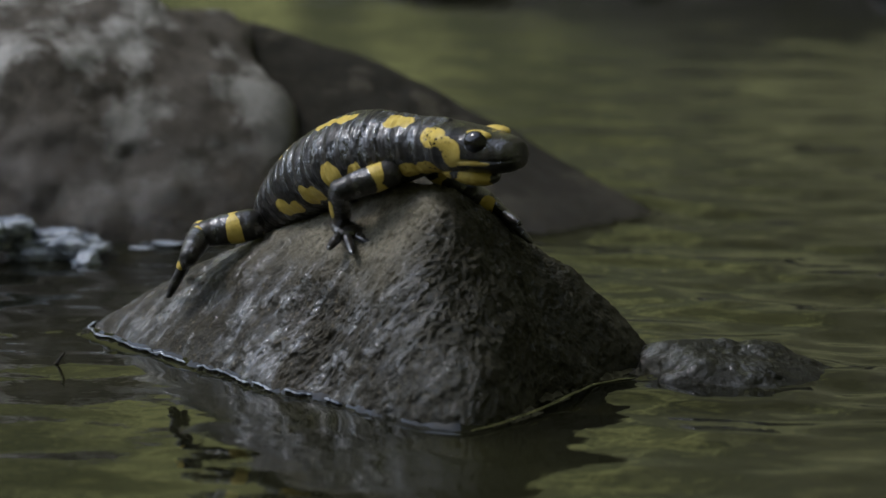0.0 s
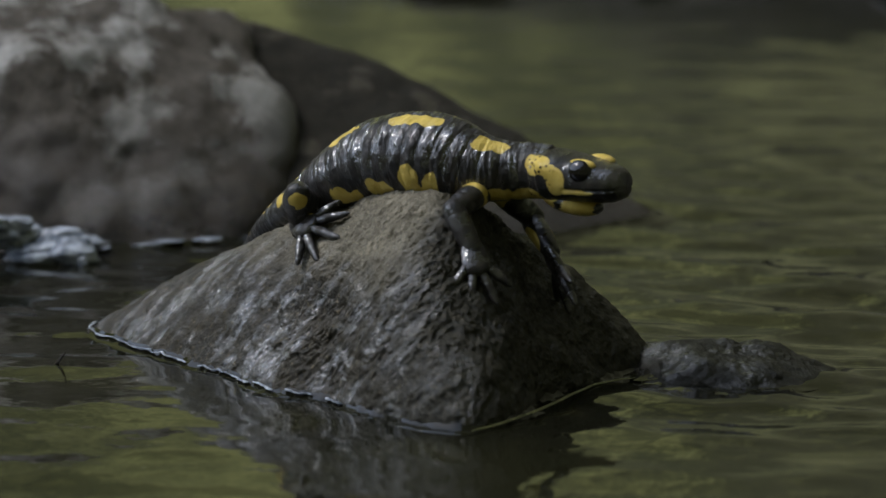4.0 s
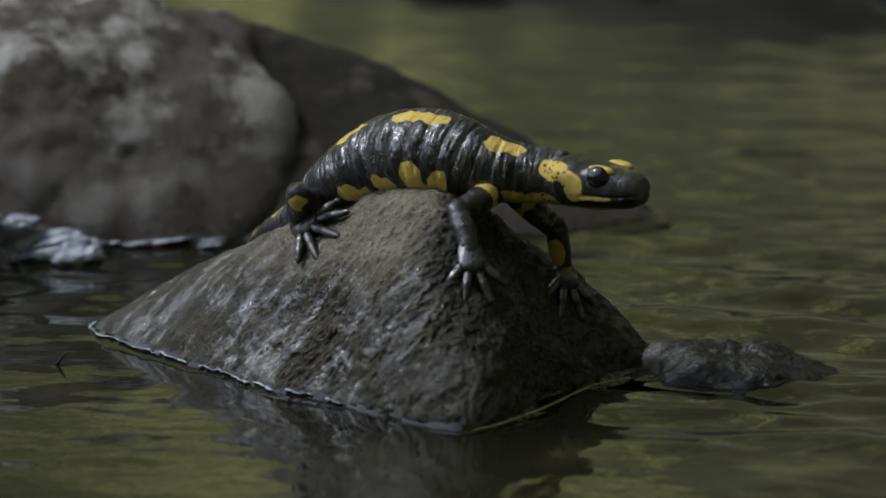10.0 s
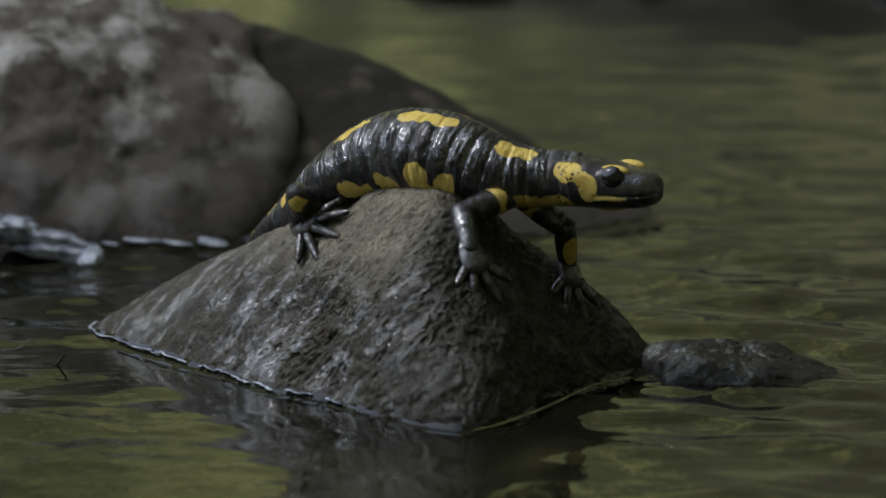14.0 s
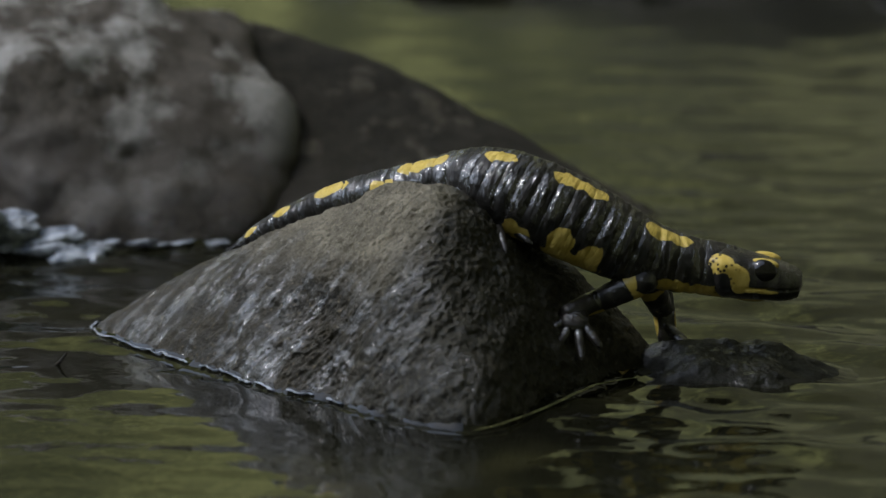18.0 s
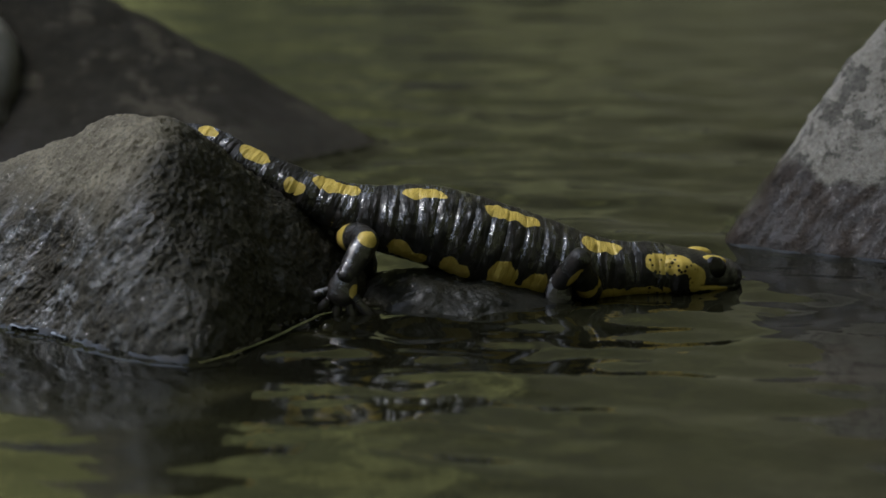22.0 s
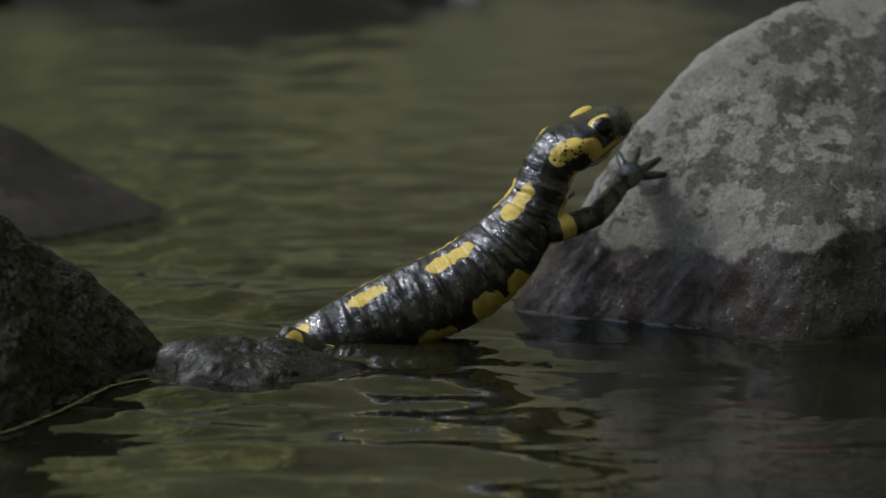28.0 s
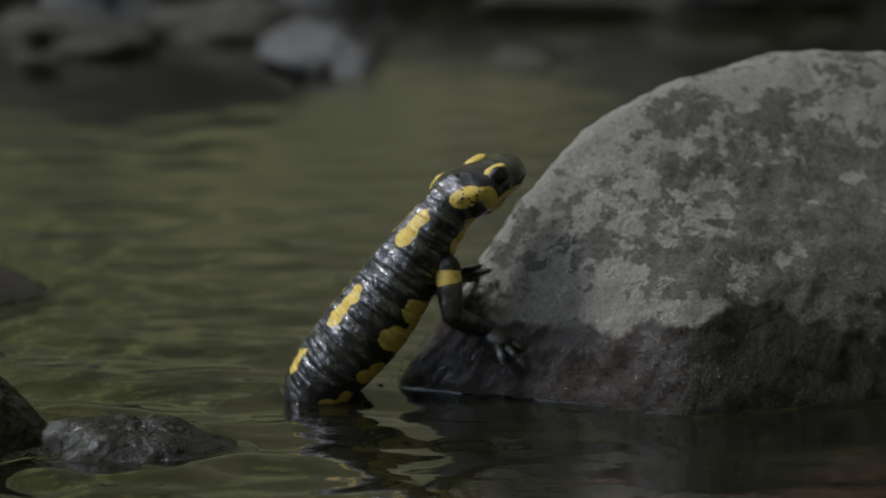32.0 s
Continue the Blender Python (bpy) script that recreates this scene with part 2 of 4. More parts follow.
ground = tagged(new("ground", mesh_of("ground", bed, M_BED)), "gravelly stream bed and forest ground", "ground", kind="structure")


def spaced(lo, hi, near_lo, near_hi, step, grow):
    """Coordinates from lo to hi that lie step apart from near_lo to near_hi and ever wider outside."""
    mid = list(np.arange(near_lo, near_hi, step))
    up, s = [mid[-1]], step
    while up[-1] < hi:
        s *= grow
        up.append(up[-1] + s)
    down, s = [mid[0]], step
    while down[-1] > lo:
        s *= grow
        down.append(down[-1] - s)
    return np.array(down[:0:-1] + mid + up[1:])


def water_sheet():
    xs, ys = spaced(-9, 9, -0.25, 0.75, 0.0032, 1.12), spaced(-4, 9, -0.12, 0.62, 0.0028, 1.05)
    gx, gy = np.meshgrid(xs, ys)
    z = np.zeros_like(gx)
    rng = np.random.default_rng(4)
    for k in range(46):
        wl = 0.008 * (8.0 ** rng.uniform(0, 1))
        ang = rng.normal(1.35, 0.55)
        amp = 0.0021 * wl * rng.uniform(0.4, 1.2)
        wob = 0.25 * wl * np.sin(gx * rng.uniform(10, 30) + rng.uniform(0, 6)) + 0.25 * wl * np.sin(gy * rng.uniform(10, 30) + rng.uniform(0, 6))
        z += amp * np.sin((gx * math.cos(ang) + gy * math.sin(ang) + wob) * 2 * math.pi / wl + rng.uniform(0, 6.28))
    z *= 0.38 + 1.6 / (1 + np.exp(-(gy - 0.17) / 0.05))       # calmer before the stones, livelier behind them
    z *= 1 + 3.8 * np.exp(-(((gx - 0.135) / 0.085) ** 2 + ((gy - 0.05) / 0.09) ** 2))      # ruffled round the low stone
    for cx, cy, wl, amp, reach in ((0.088, 0.066, 0.017, 0.00016, 0.075), (0.045, 0.070, 0.011, 0.00009, 0.05), (-0.105, 0.125, 0.013, 0.00012, 0.045), (0.20, 0.12, 0.015, 0.00010, 0.06)):
        r = np.hypot(gx - cx, (gy - cy) * 1.25)
        r = r + 0.004 * np.sin(gx * 90 + gy * 50) + 0.003 * np.sin(gy * 140)
        z += amp * np.sin(2 * math.pi * r / wl) * np.exp(-r / reach)
    z *= 1 - 0.82 / (1 + np.exp(-(gy - 0.44) / 0.06))           # smooth water far up the stream
    pts = np.stack([gx.ravel(), gy.ravel(), z.ravel()], 1)
    ob = new("water", grid_mesh("water", pts, len(ys), len(xs), M_WATER))
    return tagged(ob, "dark olive rippled stream water reflecting trees", "water", kind="structure")


water = water_sheet()


OPEN = 43.0          # half the width of the sky gap left in the added trees, degrees


def backdrop_ring():
    """A dome of unseen trees added to shape the light, with one gap where the sky shows: a glowing far bank for the
    water to reflect, and a dimmer glowing bank behind and beside the tripod that blocks the sky.
    """
    n, m = 160, 80
    turn = _from.to_track_quat("Z", "Y").to_matrix()
    pts = []
    for i in range(m):
        f = i / (m - 1)
        for j in range(n):
            a = 2 * math.pi * j / n
            ragged = 6 * noise.noise(Vector((4 * math.sin(a), 4 * math.cos(a), 0)))
            e = radians((OPEN + ragged) * (1 - f) + 160 * f)
            way = turn @ Vector((math.sin(e) * math.cos(a), math.sin(e) * math.sin(a), math.cos(e)))
            pts.append(way * (7.0 + 0.5 * noise.noise(way * 3)))
    far, near = [], []
    for i in range(m - 1):
        for j in range(n):
            f = (i * n + j, i * n + (j + 1) % n, (i + 1) * n + (j + 1) % n, (i + 1) * n + j)
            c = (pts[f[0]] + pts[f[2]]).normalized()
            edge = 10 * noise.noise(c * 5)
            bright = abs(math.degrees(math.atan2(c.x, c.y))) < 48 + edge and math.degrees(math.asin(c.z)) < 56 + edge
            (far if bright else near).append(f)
    for faces, material, words in ((far, M_FOREST_GLOW, "glowing green tree backdrop added for the water to reflect"), (near, M_TREE_FILL, "unseen dome of dark trees added to block the sky, with a fill glow")):
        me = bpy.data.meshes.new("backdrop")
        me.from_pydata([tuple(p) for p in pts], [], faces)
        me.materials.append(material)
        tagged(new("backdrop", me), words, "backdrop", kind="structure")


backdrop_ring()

# ---- stones
perch_stone = stone("perch_stone", [
    (-0.112, 0.136, -0.004), (-0.079, 0.092, -0.003), (-0.053, 0.056, -0.003), (-0.005, 0.011, -0.003), (0.006, 0.001, -0.003), (0.040, 0.056, -0.003), (0.066, 0.098, -0.004),
    (-0.081, 0.126, 0.0165), (-0.055, 0.108, 0.0335), (-0.036, 0.095, 0.0440), (-0.015, 0.078, 0.0552), (0.000, 0.066, 0.0548), (0.012, 0.072, 0.0500), (0.023, 0.080, 0.0378), (0.043, 0.090, 0.0215),
    (-0.002, 0.054, 0.053), (-0.010, 0.043, 0.040), (0.013, 0.045, 0.037), (-0.006, 0.022, 0.018), (0.014, 0.024, 0.017), (-0.029, 0.066, 0.038),
    (-0.05, 0.05, -0.05), (0.005, 0.01, -0.05), (0.05, 0.07, -0.05), (-0.09, 0.16, -0.05), (0.05, 0.16, -0.05), (-0.06, 0.15, 0.01), (0.01, 0.13, 0.02)],
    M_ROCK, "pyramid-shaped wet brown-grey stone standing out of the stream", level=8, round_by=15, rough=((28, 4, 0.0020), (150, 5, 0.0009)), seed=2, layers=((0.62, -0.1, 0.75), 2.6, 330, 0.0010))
small_stone = stone("low_stone", [
    (0.055, 0.076, -0.001), (0.063, 0.059, -0.001), (0.081, 0.054, -0.001), (0.100, 0.056, -0.001), (0.117, 0.069, -0.002), (0.112, 0.082, -0.001),
    (0.059, 0.085, 0.0062), (0.067, 0.082, 0.0084), (0.080, 0.080, 0.0092), (0.091, 0.080, 0.0073), (0.102, 0.080, 0.0036), (0.070, 0.066, 0.006), (0.09, 0.064, 0.005),
    (0.06, 0.11, -0.004), (0.10, 0.11, -0.004), (0.06, 0.06, -0.03), (0.11, 0.06, -0.03), (0.08, 0.11, -0.03)],
    M_SMALL, "low dark wet stone barely above the water", level=7, round_by=18, rough=((60, 4, 0.0022), (190, 4, 0.0009)), seed=5)
boulder = stone("boulder", [
    (0.165, 0.144, -0.002), (0.192, 0.136, -0.002), (0.214, 0.116, -0.002), (0.243, 0.091, -0.002), (0.270, 0.095, -0.002), (0.297, 0.099, -0.002), (0.36, 0.12, -0.002), (0.40, 0.17, -0.002),
    (0.1702, 0.1430, 0.0020), (0.1829, 0.1460, 0.0185), (0.1901, 0.1480, 0.0319), (0.1992, 0.1500, 0.0435), (0.2102, 0.1530, 0.0584), (0.2212, 0.1560, 0.0699), (0.2307, 0.1600, 0.0779), (0.2406, 0.1650, 0.0828), (0.2605, 0.1750, 0.0876), (0.2820, 0.1900, 0.0918), (0.3028, 0.2000, 0.0936), (0.3214, 0.2000, 0.0942), (0.3341, 0.2000, 0.0936), (0.37, 0.20, 0.087), (0.40, 0.19, 0.04),
    (0.249, 0.126, 0.052), (0.246, 0.103, 0.028), (0.282, 0.145, 0.061), (0.303, 0.122, 0.041), (0.36, 0.15, 0.05),
    (0.19, 0.22, -0.002), (0.25, 0.30, 0.04), (0.36, 0.30, 0.04), (0.20, 0.15, -0.06), (0.25, 0.11, -0.06), (0.36, 0.13, -0.06), (0.30, 0.32, -0.06), (0.40, 0.25, -0.06)],
    M_BOULDER, "large pale grey crusted boulder, dark and wet at its foot", level=7, round_by=38, rough=((20, 4, 0.0022), (120, 5, 0.0010)), seed=9, layers=((0.3, 0.1, 1.0), 2.0, 70, 0.0007))
pale_stone = stone("pale_boulder", [
    (-0.072, 0.360, 0.066), (-0.060, 0.345, 0.050), (-0.054, 0.325, 0.038), (-0.056, 0.300, 0.020), (-0.067, 0.275, -0.002), (-0.091, 0.264, -0.002), (-0.150, 0.268, -0.002), (-0.131, 0.300, 0.055),
    (-0.155, 0.330, 0.070), (-0.102, 0.350, 0.073), (-0.28, 0.29, -0.002), (-0.26, 0.35, 0.072), (-0.16, 0.40, 0.078), (-0.08, 0.45, 0.03), (-0.25, 0.45, 0.05), (-0.15, 0.28, -0.06), (-0.07, 0.3, -0.06), (-0.07, 0.42, -0.06), (-0.27, 0.42, -0.06)],
    M_PALE, "large brown boulder with whitish crust beyond the pool", level=6, round_by=14, rough=((14, 4, 0.009), (50, 4, 0.003)), seed=12)
dark_stone = stone("dark_boulder", [
    (-0.0715, 0.37, 0.060), (-0.0368, 0.365, 0.0525), (-0.0049, 0.36, 0.0395), (0.0234, 0.35, 0.0250), (0.050, 0.34, 0.0095), (0.076, 0.318, -0.001), (0.030, 0.272, -0.002), (-0.02, 0.265, -0.002), (-0.07, 0.27, -0.002),
    (-0.12, 0.38, 0.062), (-0.05, 0.46, 0.02), (0.03, 0.44, -0.002), (-0.05, 0.28, -0.05), (0.05, 0.31, -0.05), (-0.1, 0.45, -0.05), (0.03, 0.42, -0.05)],
    M_DARK, "long dark brown boulder sloping down into the water", level=6, round_by=26, rough=((16, 4, 0.003), (60, 4, 0.001)), seed=15)
pebble = stone("pebble", [(0.0525, 0.0735, 0.0), (0.0595, 0.0735, 0.0), (0.056, 0.070, 0.0), (0.056, 0.077, 0.0), (0.055, 0.073, 0.0022), (0.0575, 0.074, 0.002), (0.056, 0.073, -0.004)],
               M_ROCK, "small brown pebble at the foot of the stone", level=4, round_by=8, rough=((150, 3, 0.0004),), seed=21)


twig_bit = bmesh.new()
bmesh.ops.create_cone(twig_bit, cap_ends=True, segments=9, radius1=0.0007, radius2=0.0003, depth=0.007)
for v in twig_bit.verts:
    v.co.x += 0.0006 * math.sin(v.co.z * 900)
debris = new("floating_twig", mesh_of("floating_twig", twig_bit, M_DARK))
debris.matrix_basis = pose(-0.110, 0.0855, 0.0015, 38, 20, 30)
tagged(debris, "tiny dark twig end sticking out of the water", "twig")


# ---- the water's rim, drawn up against each stone
def rim(ob, lift, reach, seed):
    bm = bmesh.new()
    bm.from_mesh(ob.data)
    cut = bmesh.ops.bisect_plane(bm, geom=bm.verts[:] + bm.edges[:] + bm.faces[:], plane_co=(0, 0, 0), plane_no=(0, 0, 1))
    line = np.array([v.co[:2] for v in cut["geom_cut"] if isinstance(v, bmesh.types.BMVert)])
    bm.free()
    mid = (line.min(0) + line.max(0)) / 2
    ang = np.arctan2(line[:, 1] - mid[1], line[:, 0] - mid[0])
    rad = np.hypot(line[:, 0] - mid[0], line[:, 1] - mid[1])
    order = np.argsort(ang)
    n = 420
    a = np.linspace(-math.pi, math.pi, n, endpoint=False)
    r = np.interp(a, ang[order], rad[order], period=2 * math.pi)
    base = np.stack([mid[0] + r * np.cos(a), mid[1] + r * np.sin(a)], 1)
    ahead = np.roll(base, -2, 0) - np.roll(base, 2, 0)
    out = np.stack([ahead[:, 1], -ahead[:, 0]], 1) / np.maximum(np.hypot(*ahead.T), 1e-6)[:, None]
    pts = []
    for step, high in ((-0.35, 1.15), (-0.05, 0.75), (0.2, 0.42), (0.5, 0.18), (1.0, 0.0), (1.3, -0.4)):
        for k in range(n):
            w = 1.0 + 0.4 * noise.noise(Vector((base[k][0] * 160, base[k][1] * 160, seed))) + 0.25 * noise.noise(Vector((base[k][0] * 500, base[k][1] * 500, seed + 4)))
            p = base[k] + out[k] * reach * step * (0.6 + 0.4 * w)
            pts.append((p[0], p[1], lift * high * w))
    rim_ob = new("water_rim", grid_mesh("water_rim", pts, 6, n, M_WATER, close=True))
    return tagged(rim_ob, "glinting rim of water round a stone", "water", kind="structure")


for k, (ob, lift, reach) in enumerate(((perch_stone, 0.0016, 0.0030), (small_stone, 0.0005, 0.0034), (boulder, 0.0014, 0.0030), (pebble, 0.0006, 0.0026), (dark_stone, 0.0018, 0.005), (pale_stone, 0.0022, 0.006))):
    rim(ob, lift, reach, 3.0 * k)


# ---- a broken white line put in for the rim's glint along the lit foot of the stone, and a blade of grass along the other
def rim_glint_line():
    rim_me = bpy.data.objects["water_rim"].data          # the first rim is that of the perch stone
    co = np.array([v.co[:] for v in rim_me.vertices])[420:840]
    # white bits stand in for the sky's glint on the drawn-up water
    bits = bmesh.new()
    for k, p in enumerate(co):
        if not (-0.108 < p[0] < -0.028 and p[1] < 0.08 - 0.9 * p[0]):
            continue
        if noise.noise(Vector((k * 0.09, 7.0, 0.0))) < -0.12:
            continue
        for q in range(4):
            r = Vector((p[0], p[1], p[2])).lerp(Vector(co[(k + 1) % len(co)]), q / 4)
            f = r[0] * 1000
            size = 0.00028 + 0.00060 * max(0.0, noise.noise(Vector((f * 0.45, 2.0, 0.0))) + 0.15)
            scallop = 0.0015 * abs(math.sin(f * 0.36 + 2.5 * noise.noise(Vector((f * 0.12, 5.0, 0.0))))) * (0.6 + 0.6 * noise.noise(Vector((f * 0.2, 8.0, 0.0))))
            jit = 0.0003 * noise.noise(Vector((f * 2.3, 9.0, 0.0)))
            bmesh.ops.create_icosphere(bits, subdivisions=1, radius=size, matrix=Matrix.Translation((r[0] - 0.5 * scallop, r[1] - 0.0002 - scallop + jit, r[2] - 0.0001 + 0.4 * (0.0012 - scallop))) @ Matrix.Diagonal((1.7, 1.3, 0.6, 1)))
    ob = new("foam", mesh_of("foam", bits, M_WHITE_WATER))
    return tagged(ob, "thin white line put in for the glint of the water's rim", "foam", kind="stuff")


rim_glint_line()


def grass_blade():
    path = [Vector(p) for p in ((0.0066, 0.0040, 0.0006), (0.0148, 0.0112, 0.0009), (0.0258, 0.0272, 0.0012), (0.0336, 0.0412, 0.0014), (0.0402, 0.0552, 0.0012), (0.0486, 0.0642, 0.0008), (0.0530, 0.0680, 0.0004))]
    pts, n = [], 60
    for i in range(n):
        f = i / (n - 1) * (len(path) - 1)
        k = min(int(f), len(path) - 2)
        p = path[k].lerp(path[k + 1], f - k)
        d = (path[k + 1] - path[k]).normalized()
        side = Vector((d.y, -d.x, 0))
        w = 0.00046 * (0.25 + math.sin(math.pi * i / (n - 1)) ** 0.6) * (1 + 0.3 * noise.noise(Vector((i * 0.3, 0, 0))))
        wob = 0.0005 * noise.noise(Vector((i * 0.15, 4, 0)))
        for a in range(8):
            t = 2 * math.pi * a / 8
            pts.append(p + side * (w * math.cos(t) + wob + 0.0012) + Vector((0, 0, 0.35 * w * math.sin(t) + 0.0003)))
    n_ = Nodes("dry_grass")
    mat = n_.done(n_.mix(n_.ramp(n_.noise(300, 3), 0.35, 0.65), rgb(0.09, 0.09, 0.03), rgb(0.19, 0.185, 0.07)), 0.35)
    ob = new("grass_blade", grid_mesh("grass_blade", pts, n, 8, mat, close=True))
    return tagged(ob, "yellow-green grass blade floating along the stone", "grass")


grass_blade()


# ---- the low cascade beside the pale boulder, and stones farther up the stream
def lump(name, at, size, material, seed, level=4):
    """A small uneven stone or tongue of water of a given half size."""
    dirs, faces = sphere(level)
    d = dirs * np.array(size)
    n = 1 + 0.35 * fractal(dirs, 1.3, 3, seed)
    pts = d * n[:, None] + np.array(at)
    me = bpy.data.meshes.new(name)
    me.from_pydata([tuple(p) for p in pts], [], faces)
    me.materials.append(material)
    me.polygons.foreach_set("use_smooth", [True] * len(me.polygons))
    return me


cascade = tagged(new("cascade"), "small white cascade spilling beside the pale boulder", "water")
rng = np.random.default_rng(8)
TONGUES = []
for k in range(30):
    f = k / 29
    x = -0.205 + 0.088 * f + rng.uniform(-0.004, 0.004)
    y = 0.247 + rng.uniform(-0.006, 0.006)
    z = 0.0275 - 0.026 * f + rng.uniform(-0.0035, 0.002)
    tongue = new("tongue", lump("tongue", (0, 0, 0), (rng.uniform(0.005, 0.011), rng.uniform(0.004, 0.008), rng.uniform(0.0018, 0.004)), M_WHITE_WATER, k + 1.0))
    tongue.parent = cascade
    TONGUES.append((tongue, (x, y, z), rng.uniform(0, 6.28)))

for k in range(7):
    f = rng.uniform(0, 1)
    tongue = new("tongue", lump("tongue", (0, 0, 0), (rng.uniform(0.002, 0.006), 0.0020, rng.uniform(0.0003, 0.0008)), M_WHITE_WATER, k + 60.0))
    tongue.parent = cascade
    TONGUES.append((tongue, (-0.112 + 0.046 * f, 0.2595 + 0.004 * f + rng.uniform(-0.001, 0.001), 0.001), rng.uniform(0, 6.28)))

for k, (x, y, sx, sy, sz, mat, words) in enumerate((
        (0.245, 0.97, 0.026, 0.09, 0.012, M_FAR, "pale wet stone far up the stream"),
        (0.215, 1.08, 0.05, 0.04, 0.018, M_BANK, "dark stone far up the stream"),
        (0.120, 1.02, 0.045, 0.04, 0.020, M_BANK, "dark stone far up the stream"),
        (0.150, 1.16, 0.030, 0.03, 0.030, M_FAR, "grey stone far up the stream"),
        (0.300, 1.24, 0.035, 0.03, 0.045, M_FAR, "pale wet stone far up the stream"),
        (0.345, 0.92, 0.014, 0.03, 0.006, M_BANK, "dark stone far up the stream"),
        (0.470, 1.16, 0.10, 0.05, 0.030, M_BANK, "dark stone far up the stream"),
        (0.012, 0.96, 0.040, 0.05, 0.010, M_BANK, "dark stone far up the stream"),
        (-0.05, 1.15, 0.05, 0.05, 0.03, M_FAR, "grey stone far up the stream"),
        # the last two are added for their dark reflection in the far water
        (0.160, 1.35, 0.20, 0.06, 0.085, M_BANK, "dark stone added far up the stream to darken the water's reflection"),
        (0.560, 1.40, 0.22, 0.06, 0.10, M_BANK, "dark stone added far up the stream to darken the water's reflection"))):
    tagged(new("stream_stone", lump("stream_stone", (x, y, 0.0), (sx, sy, sz), mat, k + 40.0)), words, "stone", "stones up the stream")
# ---- the salamander
MM = 0.001


def skin_material():
    n = Nodes("salamander_skin")
    sep = n.t.nodes.new("ShaderNodeSeparateXYZ")
    n.link(n.co, sep.inputs[0])
    join = n.t.nodes.new("ShaderNodeCombineXYZ")          # one run of skin along the whole animal
    n.link(n.attr("along"), join.inputs[0])
    n.link(sep.outputs[1], join.inputs[1])
    n.link(sep.outputs[2], join.inputs[2])
    n.co = join.outputs[0]
    folds = n.t.nodes.new("ShaderNodeMapping")          # folds run round the body
    folds.inputs["Scale"].default_value = (1.0, 0.30, 0.30)
    n.link(n.co, folds.inputs["Vector"])
    fold = folds.outputs["Vector"]
    edge = n.math("ADD", n.attr("spot"), n.math("MULTIPLY", n.math("SUBTRACT", n.noise(420, 3), 0.5), 0.35))
    yellow = n.ramp(edge, -0.02, 0.05)
    pores = n.ramp(n.voronoi(560), 0.24, 0.33)
    gold = n.mix(n.ramp(n.noise(260, 3), 0.35, 0.7), rgb(0.56, 0.42, 0.105), rgb(0.46, 0.335, 0.065))
    gold = n.mix(n.ramp(n.noise(650, 3, 0.6, fold), 0.56, 0.72, 0.0, 0.45), gold, rgb(0.30, 0.21, 0.05))
    black = n.mix(n.ramp(n.noise(300, 3), 0.4, 0.7), rgb(0.017, 0.0165, 0.015), rgb(0.034, 0.030, 0.027))
    gold = n.mix(n.math("MULTIPLY", n.attr("pore"), n.math("SUBTRACT", 1.0, pores)), gold, rgb(0.02, 0.015, 0.01))
    film = n.ramp(n.noise(330, 4, 0.65, fold), 0.46, 0.56, 0.05, 1.0)
    crease = n.t.nodes.new("ShaderNodeBump")
    crease.inputs["Distance"].default_value = 0.0018
    n.link(n.math("MULTIPLY", n.attr("crease"), 0.6), crease.inputs["Strength"])
    n.link(n.noise(480, 3, 0.55, fold), crease.inputs["Height"])
    wrinkle = n.bump(n.noise(1300, 2, 0.5), 0.30, 0.0006, crease.outputs["Normal"])
    wet = n.bump(n.noise(1000, 3, 0.55), 0.45, 0.0006, wrinkle)
    n.link(wet, n.p.inputs["Coat Normal"])
    return n.done(n.mix(yellow, black, gold), n.ramp(yellow, 0.0, 1.0, 0.36, 0.5), wrinkle, Coat_Weight=n.math("MULTIPLY", n.math("MULTIPLY", film, n.ramp(n.attr("crease"), 0.15, 0.5, 0.85, 1.0)), n.ramp(yellow, 0.0, 1.0, 1.0, 0.35)), Coat_Roughness=0.035, Coat_IOR=1.9, Specular_IOR_Level=n.ramp(yellow, 0.0, 1.0, 0.12, 0.10))


def plain_material(name, color, rough, **more):
    n = Nodes(name)
    c = n.mix(n.ramp(n.noise(500, 3), 0.35, 0.65), color, rgb(color[0] * 0.7, color[1] * 0.7, color[2] * 0.7))
    return n.done(c, rough, n.bump(n.noise(900, 2), 0.2, 0.0002), **more)


M_SKIN = skin_material()
M_EYE = plain_material("dark_eye", rgb(0.006, 0.005, 0.005), 0.06)
M_NOSTRIL = plain_material("nostril_pit", rgb(0.004, 0.004, 0.004), 0.5)

# half widths and half heights (mm) along the animal, by mm from the snout
ALONG = [0, 26, 33, 41, 52, 63, 75, 88, 98, 107, 114, 122, 135, 150, 163, 173]
WIDE = [8, 8.4, 8.2, 9.7, 12.0, 13.2, 13.4, 12.6, 10.8, 8.8, 7.0, 6.0, 4.8, 3.6, 2.4, 0.05]
HIGH = [7, 7.9, 8.3, 9.7, 11.6, 12.6, 12.6, 11.9, 10.4, 8.6, 6.8, 5.9, 4.7, 3.5, 2.3, 0.05]

